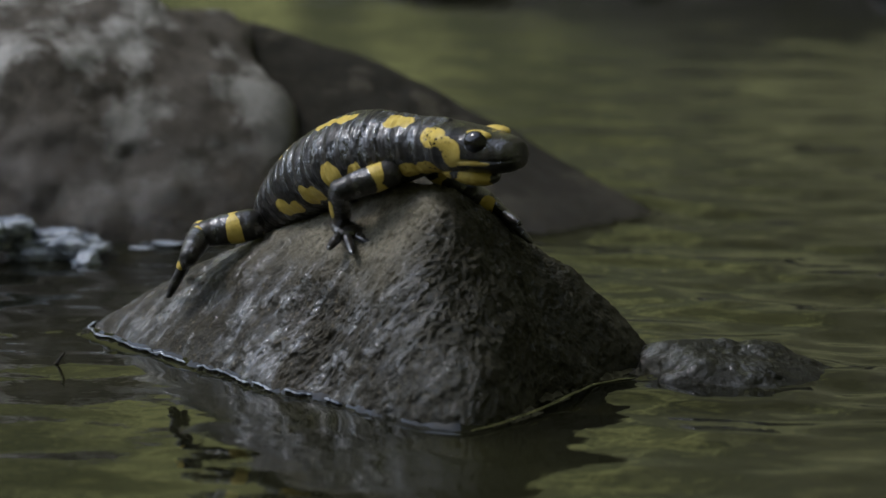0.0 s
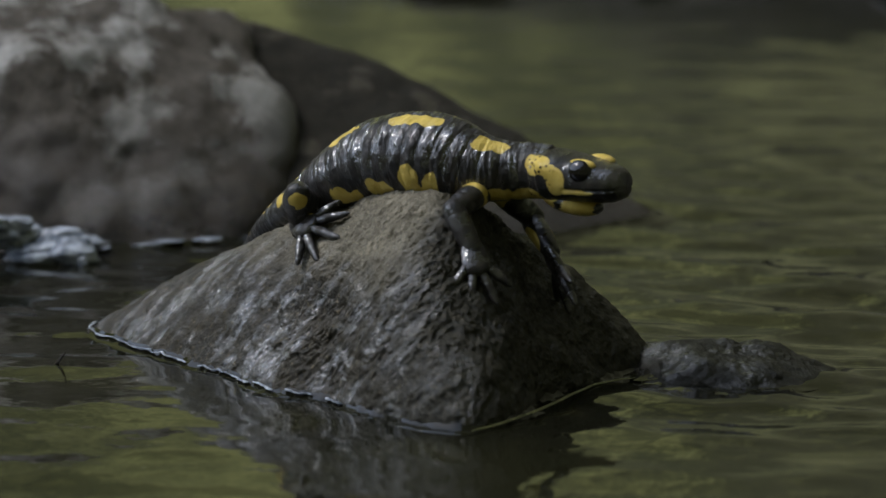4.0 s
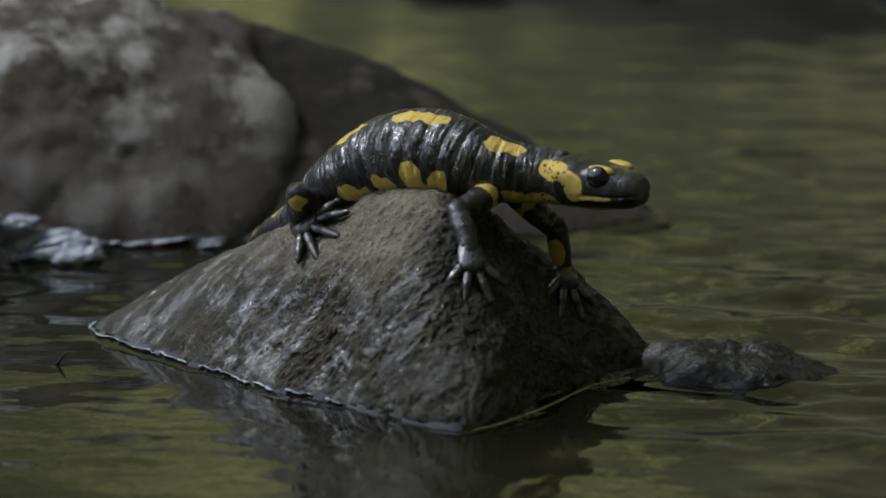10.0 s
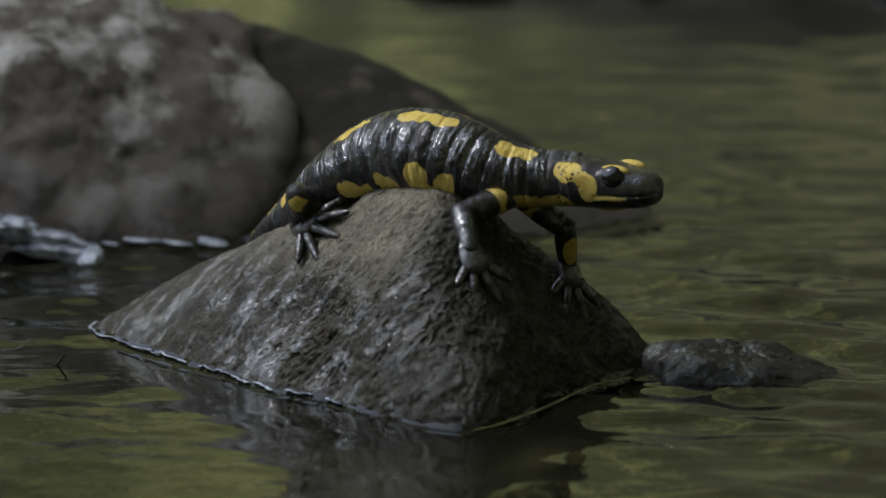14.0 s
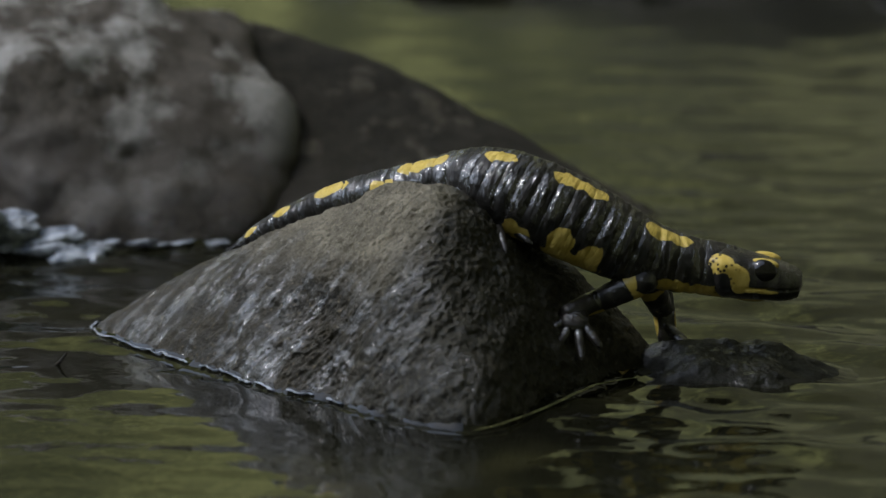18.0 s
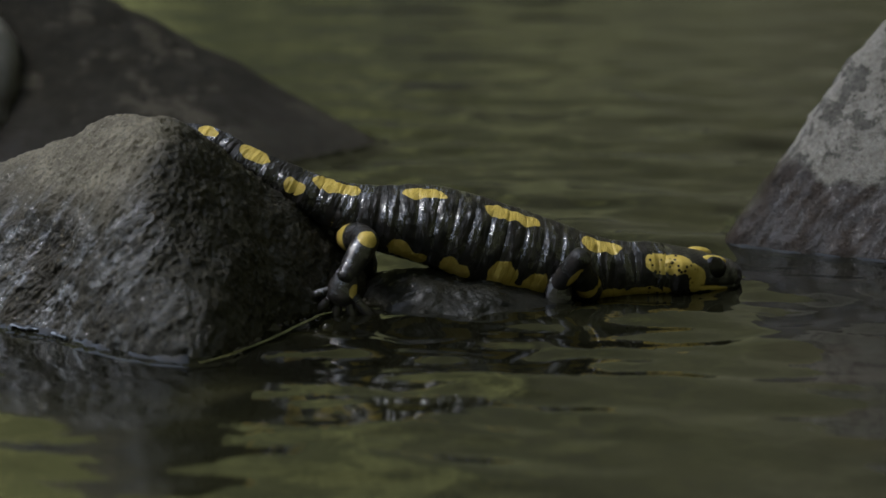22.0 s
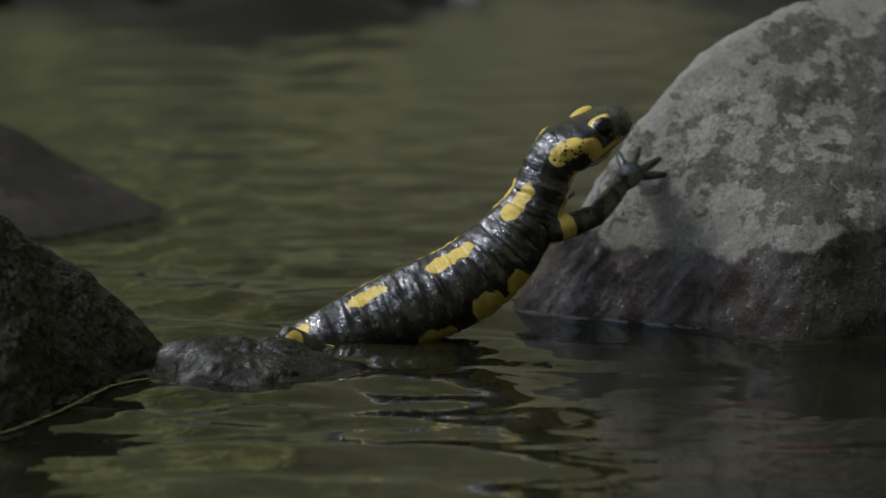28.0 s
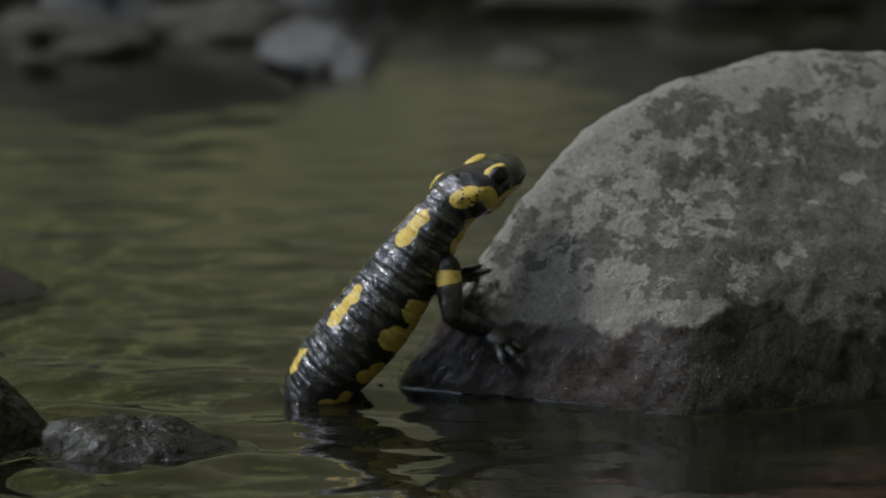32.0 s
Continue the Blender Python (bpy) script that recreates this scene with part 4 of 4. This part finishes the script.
stance(14, [59.0, 49.0, 57.2, 35.5, 62.0, 57.9, 18.6, 66.0, 58.2, -0.3, 74.0, 62.8, -15.6, 86.0, 60.5, -33.0, 98.0, 50.2, -44.6, 122.0, 37.6, -54.5, 145.0, 25.7, -62.3, 160.0, 14.1],
       (5.0, 52.4, 50.4, 7.0, 42.9, 42.4, 11.4, 36.2, 32.0),
       (-41.3, 83.2, 48.6, -41.2, 87.9, 41.2, -32.2, 72.9, 41.7),
       (34.0, 73.1, 42.3, 34.9, 77.7, 31.3, 36.5, 73.0, 24.6),
       None, 0.1, 0.0)
stance(14.5, [64.1, 56.0, 54.8, 41.6, 62.0, 56.9, 24.7, 66.0, 57.6, 4.9, 74.0, 62.8, -11.1, 86.0, 60.7, -31.1, 98.0, 51.0, -45.2, 122.0, 37.3, -56.4, 145.0, 26.7, -65.5, 160.0, 17.7],
       (10.3, 57.9, 46.2, 9.6, 43.3, 41.3, 13.0, 38.5, 32.0),
       (-40.5, 83.0, 48.7, -41.3, 86.8, 41.0, -32.3, 71.8, 41.5),
       (38.8, 75.1, 41.9, 44.9, 75.0, 36.2, 49.1, 73.0, 30.5),
       None, 0.1, 0.0)
stance(16.5, [80.6, 63.0, 36.2, 58.4, 66.0, 39.6, 40.1, 66.0, 43.7, 19.9, 70.0, 56.0, 1.8, 79.0, 59.0, -20.5, 92.0, 55.5, -43.8, 108.0, 42.4, -58.7, 120.0, 31.7, -66.8, 128.0, 25.6],
       (31.1, 54.3, 30.4, 30.5, 59.0, 20.1, 34.2, 52.1, 10.2),
       (-32.1, 82.3, 52.7, -40.7, 84.0, 44.6, -36.7, 81.2, 39.5),
       (42.7, 83.2, 24.8, 44.8, 85.0, 21.2, 48.1, 83.0, 18.3),
       None, 0.1, 0.0)
stance(17, [84.4, 67.0, 34.9, 61.2, 70.0, 37.8, 44.0, 70.0, 41.3, 22.9, 72.0, 53.2, 5.0, 77.0, 58.7, -16.4, 90.0, 55.5, -39.3, 104.0, 46.4, -54.1, 116.0, 36.7, -65.1, 124.0, 27.6],
       (30.7, 65.3, 26.5, 31.1, 58.7, 20.0, 34.6, 52.6, 9.0),
       (-28.4, 81.2, 53.7, -38.0, 82.0, 48.2, -36.9, 81.3, 39.4),
       (55.3, 83.7, 22.7, 61.4, 90.0, 11.5, 67.0, 88.0, 7.3),
       None, 0.1, 0.0)
stance(17.5, [90.6, 67.0, 32.8, 68.3, 70.0, 35.4, 49.3, 70.0, 38.6, 28.8, 72.0, 49.3, 11.2, 77.0, 56.1, -7.4, 90.0, 53.8, -34.5, 104.0, 44.5, -52.6, 116.0, 34.5, -66.0, 124.0, 25.5],
       (33.4, 65.8, 26.5, 31.9, 58.4, 19.3, 34.6, 52.9, 9.8),
       (-15.8, 81.7, 58.1, -29.5, 85.0, 53.2, -26.7, 83.0, 44.2),
       (60.4, 81.2, 18.8, 62.5, 90.0, 10.7, 66.8, 88.0, 7.5),
       None, 0.1, 0.0)
stance(18, [100.6, 73.0, 26.1, 78.2, 76.0, 29.2, 57.6, 74.0, 33.7, 36.0, 74.0, 44.0, 18.6, 77.0, 51.5, 3.9, 84.0, 53.7, -25.6, 96.0, 47.0, -46.3, 106.0, 38.2, -62.3, 114.0, 28.6],
       (43.2, 70.1, 22.3, 36.8, 66.1, 20.6, 34.6, 54.9, 12.3),
       (11.7, 73.3, 55.1, 13.0, 76.0, 47.4, 16.0, 62.3, 42.4),
       (62.7, 91.4, 14.5, 63.2, 90.0, 10.2, 67.3, 88.0, 7.0),
       None, 0.1, 0.0)
stance(18.5, [109.5, 72.0, 23.5, 86.3, 76.0, 26.2, 67.3, 74.0, 30.1, 45.2, 74.0, 39.6, 27.0, 77.0, 48.9, 9.0, 84.0, 52.2, -18.9, 96.0, 48.9, -39.5, 106.0, 41.4, -54.9, 114.0, 32.0],
       (66.6, 59.6, 18.8, 76.0, 62.0, 12.3, 82.6, 60.0, 5.8),
       (13.5, 73.3, 54.3, 12.5, 67.3, 50.9, 14.5, 58.4, 42.6),
       (63.8, 86.9, 14.1, 64.5, 90.0, 9.8, 68.2, 88.0, 7.3),
       None, 0.1, 0.0)
stance(19, [118.6, 72.0, 19.8, 93.8, 76.0, 22.4, 77.1, 74.0, 25.8, 54.3, 74.0, 34.9, 35.0, 77.0, 45.2, 13.9, 84.0, 49.8, -11.5, 96.0, 49.6, -31.5, 106.0, 43.3, -45.3, 114.0, 35.4],
       (93.2, 67.1, 11.0, 104.2, 68.1, 5.1, 108.0, 63.7, -1.1),
       (15.7, 73.2, 53.0, 11.5, 61.1, 49.6, 14.1, 56.3, 41.1),
       (64.9, 85.4, 12.3, 65.3, 90.0, 8.8, 68.1, 88.0, 7.3),
       None, 0.1, 0.0)
stance(19.5, [129.9, 77.0, 16.1, 102.9, 79.0, 19.3, 86.3, 76.0, 22.9, 62.3, 74.0, 31.2, 42.7, 75.0, 41.2, 23.1, 82.0, 47.1, -3.7, 92.0, 49.6, -24.8, 102.0, 46.5, -40.9, 110.0, 40.0],
       (95.0, 61.5, 11.5, 102.7, 68.5, 5.6, 107.5, 64.1, -0.9),
       (19.6, 73.2, 53.8, 14.2, 68.0, 50.2, 13.3, 56.6, 43.0),
       (91.5, 97.0, 7.4, 94.1, 98.0, 3.0, 94.0, 96.0, 0.5),
       None, 0.1, 0.0)
stance(20, [136.8, 78.0, 12.9, 110.8, 79.0, 15.5, 93.8, 76.4, 19.4, 69.2, 74.8, 26.4, 48.4, 75.9, 36.0, 29.7, 82.6, 42.0, 3.3, 92.2, 47.1, -17.9, 102.0, 46.5, -36.4, 110.0, 41.1],
       (96.7, 61.5, 9.2, 101.1, 65.5, 5.3, 105.8, 62.5, -1.1),
       (21.0, 74.7, 49.6, 15.2, 67.8, 48.2, 10.9, 54.4, 44.0),
       (115.3, 87.5, 5.0, 118.2, 98.0, -1.7, 118.0, 96.0, -4.9),
       None, 0.1, 0.0)
stance(20.5, [144.6, 79.0, 10.2, 118.8, 79.0, 13.4, 103.7, 77.6, 18.1, 79.3, 77.2, 24.8, 58.0, 78.6, 32.7, 37.8, 84.4, 38.0, 11.8, 92.8, 44.7, -8.1, 102.0, 48.4, -27.7, 110.0, 43.1],
       (98.6, 61.5, 12.0, 101.5, 66.5, 5.5, 104.7, 62.3, -1.0),
       (28.5, 74.2, 44.7, 25.4, 81.6, 39.1, 24.7, 66.0, 32.5),
       (117.3, 87.5, 3.6, 118.5, 98.0, -2.1, 121.6, 96.0, -4.2),
       None, 0.1, 0.01)
stance(21, [152.0, 79.0, 5.5, 126.1, 79.0, 9.0, 110.9, 78.8, 14.0, 86.7, 79.6, 20.1, 65.9, 81.3, 26.6, 43.6, 86.2, 31.5, 18.1, 93.4, 40.0, 0.5, 102.0, 47.3, -21.7, 110.0, 44.2],
       (98.1, 61.5, 12.4, 99.6, 64.4, 5.0, 101.9, 59.1, -1.1),
       (56.7, 74.1, 28.3, 66.6, 66.4, 18.2, 68.2, 62.6, 11.6),
       (115.6, 95.5, -1.1, 117.5, 98.0, -3.5, 123.9, 96.0, -4.8),
       None, 0.1, 0.03)
stance(21.5, [156.2, 83.0, 3.6, 130.7, 79.0, 7.3, 115.6, 80.0, 9.8, 92.0, 82.0, 15.8, 72.1, 84.0, 22.1, 49.8, 88.0, 26.7, 23.9, 94.0, 36.2, 6.7, 102.0, 44.3, -13.1, 110.0, 43.0],
       (105.4, 61.5, 11.9, 106.1, 69.1, 4.8, 105.7, 67.1, -4.0),
       (57.1, 71.2, 21.9, 56.6, 62.0, 12.5, 56.5, 60.0, 2.4),
       None,
       None, 0.1, 0.04)
stance(22, [164.8, 96.0, 1.4, 138.1, 88.0, 5.6, 120.4, 86.0, 6.4, 96.4, 84.0, 12.7, 75.9, 84.0, 19.5, 53.0, 84.0, 24.2, 27.7, 88.0, 35.3, 10.7, 94.0, 44.7, -6.7, 100.0, 45.3],
       (114.7, 68.0, 12.2, 110.3, 72.0, 5.6, 109.5, 70.0, -3.5),
       (55.2, 67.0, 19.6, 49.1, 60.0, 11.1, 45.8, 58.0, -0.0),
       None,
       (55.9, 92.0, 5.7, 55.1, 92.0, -2.3, 59.5, 90.0, -7.3), 0.1, 0.05)
stance(22.5, [166.7, 94.0, -4.3, 141.4, 88.0, 1.0, 124.8, 86.0, 2.9, 104.1, 84.0, 8.6, 85.7, 84.0, 15.2, 61.7, 84.0, 19.9, 35.8, 88.0, 30.1, 19.9, 94.0, 38.3, 3.7, 100.0, 42.0],
       (124.7, 67.5, 1.4, 121.2, 72.0, -2.0, 116.2, 70.0, -4.7),
       (61.0, 67.0, 19.3, 52.5, 58.0, 9.4, 50.0, 56.0, -1.1),
       None,
       (62.2, 94.5, 3.2, 59.6, 92.0, -3.8, 59.0, 90.0, -7.8), 0.1, 0.06)
stance(23, [164.5, 91.0, -8.7, 138.3, 88.0, -8.0, 121.0, 86.0, -4.1, 102.3, 84.0, 1.4, 86.8, 84.0, 12.0, 64.9, 84.0, 17.8, 39.5, 88.0, 26.3, 21.7, 94.0, 35.7, 5.4, 100.0, 42.0],
       (123.8, 67.5, -6.8, 121.1, 80.0, -13.0, 117.7, 78.0, -15.0),
       (68.1, 67.0, 16.4, 65.4, 58.0, 8.4, 66.4, 56.0, -0.2),
       None,
       (63.4, 90.5, 1.6, 59.5, 94.0, -4.2, 56.1, 92.0, -7.0), 0.1, 0.08)
stance(23.5, [167.6, 90.0, -2.1, 140.1, 88.0, -4.7, 123.4, 86.0, -3.7, 102.5, 84.0, 1.5, 85.3, 84.0, 11.4, 63.4, 84.0, 17.6, 38.6, 88.0, 26.6, 21.2, 94.0, 35.9, 5.6, 100.0, 41.5],
       (123.0, 67.5, -7.4, 121.2, 80.0, -13.6, 117.7, 78.0, -14.7),
       (65.3, 67.0, 14.3, 61.5, 58.0, 7.8, 60.6, 56.0, 0.5),
       None,
       None, 0.1, 0.09)
stance(24, [170.6, 90.0, 3.4, 142.3, 88.0, -0.1, 126.5, 86.0, -2.5, 103.9, 84.0, 1.6, 85.0, 84.0, 11.0, 63.4, 84.0, 17.4, 39.1, 88.0, 26.7, 21.6, 94.0, 36.4, 7.2, 100.0, 41.2],
       (124.4, 67.5, -8.0, 122.6, 80.0, -13.4, 119.1, 78.0, -14.8),
       (61.9, 67.0, 12.5, 58.1, 58.0, 8.1, 56.4, 56.0, 1.5),
       None,
       None, 0.1, 0.1)
stance(24.5, [173.1, 90.0, 3.4, 143.1, 88.0, 0.1, 126.8, 86.0, -1.8, 104.7, 84.0, 2.2, 85.8, 84.0, 11.1, 62.9, 84.0, 17.7, 39.8, 88.0, 26.2, 23.9, 94.0, 35.7, 11.5, 100.0, 40.6],
       (126.0, 67.5, -8.0, 124.2, 80.0, -13.4, 120.7, 78.0, -14.8),
       (60.6, 67.0, 12.3, 58.9, 58.0, 7.8, 54.0, 56.0, 1.6),
       None,
       None, 0.1, 0.1)
stance(26.5, [197.8, 108.0, 3.6, 170.7, 104.0, -3.2, 151.0, 100.0, -8.3, 132.0, 97.0, -7.8, 111.0, 95.0, -3.8, 91.4, 93.0, 0.2, 69.6, 93.0, 3.3, 47.6, 93.0, 2.9, 25.6, 93.0, 2.9],
       (156.7, 92.6, 20.3, 159.5, 106.0, 10.7, 162.9, 104.0, 8.5),
       (92.0, 76.0, 2.2, 94.2, 84.0, -2.2, 97.3, 82.0, -3.5),
       None,
       None, 0.1, 0.12)
stance(27, [193.7, 113.0, 27.7, 169.9, 110.0, 20.8, 157.0, 107.0, 6.8, 132.1, 104.0, -0.0, 107.5, 101.0, -0.2, 83.1, 98.0, 1.2, 60.9, 96.5, 1.2, 42.8, 94.8, -1.0, 25.0, 94.8, -3.0],
       (173.3, 98.6, 13.3, 181.9, 100.0, 7.7, 197.1, 98.0, 5.2),
       (94.7, 81.0, 7.6, 94.3, 86.0, 2.6, 96.6, 84.0, -1.7),
       None,
       None, 0.1, 0.12)
stance(27.5, [191.8, 118.0, 52.7, 168.5, 114.0, 42.5, 160.9, 112.0, 25.1, 138.8, 109.0, 10.8, 114.9, 106.0, 5.3, 91.7, 103.0, 1.8, 71.0, 100.6, -0.9, 52.0, 98.7, -6.3, 32.4, 98.7, -10.0],
       (181.5, 103.6, 37.1, 188.9, 118.0, 41.4, 192.2, 116.0, 50.7),
       (96.5, 86.0, 6.4, 96.0, 90.0, 1.4, 98.2, 88.0, -3.2),
       None,
       None, 0.1, 0.11)
stance(28, [199.1, 127.0, 63.2, 177.4, 120.0, 52.4, 168.7, 118.0, 34.7, 151.9, 116.0, 17.1, 128.0, 114.0, 6.9, 104.8, 112.0, -0.9, 85.6, 112.0, -7.1, 64.8, 112.0, -13.3, 44.0, 112.0, -19.5],
       (188.8, 118.2, 34.5, 199.1, 128.7, 42.5, 205.8, 135.6, 48.3),
       (98.2, 98.0, 2.9, 103.6, 99.0, -0.0, 108.3, 97.0, -1.4),
       None,
       None, 0.5, 0.1)
stance(28.5, [204.6, 129.0, 59.3, 181.8, 122.0, 51.1, 172.7, 120.0, 31.8, 155.9, 118.0, 12.4, 132.9, 117.0, 2.6, 109.1, 116.0, -4.6, 89.6, 116.0, -12.8, 69.2, 116.0, -18.6, 48.4, 116.0, -23.0],
       (195.6, 115.4, 31.9, 201.6, 129.5, 38.8, 205.4, 138.9, 47.7),
       (98.1, 98.0, 3.5, 95.7, 99.0, 0.8, 93.1, 97.0, -0.4),
       (166.5, 130.4, 44.9, 171.6, 136.0, 43.8, 175.6, 134.0, 45.3),
       None, 0.1, 0.1)
stance(29, [206.8, 133.0, 69.4, 185.3, 126.0, 59.2, 176.4, 124.0, 41.2, 160.8, 122.0, 22.3, 138.4, 120.0, 10.4, 115.3, 119.0, 1.2, 95.3, 119.0, -7.4, 75.5, 119.0, -14.5, 55.5, 119.0, -21.5],
       (191.8, 118.5, 34.3, 201.0, 131.4, 39.0, 206.8, 137.6, 46.1),
       (102.1, 98.0, 3.8, 96.0, 99.0, 4.1, 92.2, 97.0, 2.9),
       None,
       None, 0.1, 0.1)
stance(29.5, [214.1, 136.0, 75.9, 194.2, 130.0, 66.0, 183.5, 130.0, 52.1, 168.8, 130.0, 33.1, 151.6, 131.9, 18.5, 133.3, 135.9, 3.9, 118.3, 142.3, -12.5, 104.0, 146.5, -28.6, 90.4, 151.4, -45.7],
       (185.8, 118.0, 37.6, 197.5, 128.9, 33.1, 204.4, 134.2, 40.4),
       (113.7, 98.0, 11.5, 108.9, 99.0, 9.3, 105.4, 97.0, 7.8),
       None,
       None, 0.3, 0.1)
stance(30, [213.1, 138.0, 63.6, 191.8, 132.0, 53.1, 179.8, 132.0, 43.5, 164.9, 134.0, 26.0, 150.2, 137.5, 14.7, 136.1, 142.7, 0.6, 122.2, 147.7, -14.1, 110.0, 152.0, -29.5, 96.8, 156.8, -45.2],
       (187.0, 120.5, 24.4, 190.0, 132.2, 12.9, 194.3, 126.3, 2.9),
       (130.5, 127.6, 0.0, 128.6, 126.0, -4.6, 131.7, 124.0, -6.8),
       None,
       None, 0.1, 0.16)
stance(30.6, [205.6, 139.0, 60.6, 185.8, 133.0, 50.4, 177.2, 133.0, 38.5, 162.3, 136.0, 19.2, 147.7, 139.6, 8.6, 135.0, 145.2, -4.0, 122.3, 150.3, -18.3, 108.3, 154.5, -33.7, 95.4, 159.4, -49.4],
       (191.8, 122.4, 28.7, 201.7, 134.6, 33.9, 210.1, 136.1, 42.8),
       None,
       None,
       None, 0.2, 0.16)
stance(31, [202.5, 140.0, 65.8, 181.2, 133.0, 59.5, 172.6, 133.0, 45.5, 159.1, 136.0, 24.7, 146.4, 139.5, 12.5, 135.2, 145.0, -1.6, 123.4, 150.1, -17.1, 109.0, 154.3, -34.0, 96.0, 159.2, -49.5],
       (184.7, 121.8, 28.5, 196.7, 131.0, 21.7, 205.3, 126.8, 19.2),
       None,
       (180.3, 148.0, 33.9, 179.6, 146.0, 35.7, 185.2, 144.0, 39.0),
       None, 0.3, 0.16)
stance(31.5, [203.6, 140.0, 69.7, 183.7, 133.0, 61.4, 175.0, 133.0, 47.2, 160.7, 136.0, 25.0, 148.3, 139.3, 11.2, 138.2, 144.9, -3.6, 125.8, 149.9, -18.8, 111.5, 154.2, -33.9, 98.5, 159.0, -49.5],
       (180.1, 122.8, 26.6, 192.5, 131.6, 19.8, 198.6, 128.4, 16.5),
       None,
       (180.2, 147.5, 31.6, 179.0, 146.0, 32.7, 184.4, 144.0, 35.4),
       None, 0.5, 0.16)
stance(32, [204.1, 140.0, 69.2, 184.8, 133.0, 60.3, 175.1, 133.0, 47.7, 160.4, 136.0, 25.2, 148.5, 139.3, 9.8, 138.8, 144.9, -5.2, 126.6, 149.9, -20.9, 112.3, 154.2, -34.1, 99.2, 159.0, -49.7],
       (180.9, 122.6, 26.5, 193.0, 131.6, 19.6, 199.3, 128.1, 16.3),
       None,
       (181.0, 147.5, 31.4, 179.7, 146.0, 32.5, 185.1, 144.0, 35.2),
       None, 0.6, 0.16)

MARKS = np.array([0, 26, 41, 63, 85, 107, 129, 151, 173], float)


def along(spine, s):
    """Place and heading at s mm from the snout, on a smooth curve through the spine's places."""
    k = int(np.clip(np.searchsorted(MARKS, s) - 1, 0, 7))
    h = MARKS[k + 1] - MARKS[k]
    f = (s - MARKS[k]) / h

    def slope(i):
        lo, hi = max(i - 1, 0), min(i + 1, 8)
        return (spine[hi] - spine[lo]) / (MARKS[hi] - MARKS[lo])

    p0, p1, m0, m1 = spine[k], spine[k + 1], slope(k) * h, slope(k + 1) * h
    p = (2 * f**3 - 3 * f**2 + 1) * p0 + (f**3 - 2 * f**2 + f) * m0 + (3 * f**2 - 2 * f**3) * p1 + (f**3 - f**2) * m1
    d = (6 * f**2 - 6 * f) * (p0 - p1) / h + (3 * f**2 - 4 * f + 1) * m0 / h + (3 * f**2 - 2 * f) * m1 / h
    return Vector(p), -Vector(d).normalized()


def facing(at, ahead, up=(0, 0, 1)):
    """The pose (mm to metres) at a place with +x ahead and +z as near to up as can be."""
    x = Vector(ahead).normalized()
    y = Vector(up).cross(x).normalized()
    z = x.cross(y)
    return Matrix.Translation(Vector(at) * MM) @ Matrix((x, y, z)).transposed().to_4x4()


def motions():
    rows = {}

    def add(ob, t, m):
        rows.setdefault(ob, []).append((t, m))

    for t, spine, limbs, gulp, up in STANCES:
        root = Vector(spine[3])
        spine = spine - np.array(root)
        add(salamander, t, Matrix.Translation(root * MM))
        for ob, s in SEGMENTS:
            p, d = along(spine, s)
            add(ob, t, facing(p, d, up))
        nose, nape = Vector(spine[0]), Vector(spine[1])
        ahead = (nose - nape).normalized()
        hm = facing(nose - ahead * 14, ahead, up)
        add(head, t, hm)
        add(throat, t, hm @ pose(-3.0 * MM, 0, (-2.9 - 2.9 * gulp) * MM, 0, 4 + 4 * gulp, 0))
        for key, (upper, lower, foot, spec, s, side) in LEGS.items():
            p, d = along(spine, s)
            fm = facing(p, d, up)
            w = np.interp(s, ALONG, WIDE)
            start = fm @ Vector((0, side * (w - 2.8) * MM, -5.0 * MM)) / MM
            if limbs[key]:
                elbow, wrist, toes = (Vector(limbs[key][3 * i:3 * i + 3]) - root for i in range(3))
            else:
                elbow = fm @ (Vector((-9, side * (w + 4), -4)) * MM) / MM
                wrist = fm @ (Vector((-1, side * (w + 5), -10)) * MM) / MM
                toes = fm @ (Vector((6, side * (w + 7), -13)) * MM) / MM
            for ob, size, a, b, share in ((upper, spec["upper"][0], start, elbow, 1.0), (lower, spec["lower"][0], elbow, wrist, 0.5)):
                way = (b - a).normalized()
                add(ob, t, facing(a + way * ((b - a).length - size) * share, way, (0, -1, 0.3) if ob is lower and spec is HIND else (0, -0.35, 1)))
            way = (toes - wrist).normalized()
            add(foot, t, facing(wrist - way * 0.8, way, (-0.7, -0.31, 0.66) if key == "nh" and t < 16 else (-0.1 * side, 0.5 * side, 1)))
    for ob, keys in rows.items():
        walk(ob, keys)
    for ob, at, phase in TONGUES:
        walk(ob, [(0.25 * k, pose(at[0] + 0.002 * math.sin(9.0 * k + phase), at[1] - 0.002 * math.sin(5.3 * k + phase), at[2] + 0.0016 * math.sin(7.1 * k + 2 * phase), 14 * math.sin(3.7 * k + phase), 10 * math.sin(6.1 * k), 0))
                  for k in range(129)])
    walk(water, [(0.4 * k, pose(0.0035 * math.sin(1.9 * k) - 0.0008 * k, 0.0030 * math.sin(2.6 * k + 1) - 0.0003 * k, 0)) for k in range(81)])


motions()
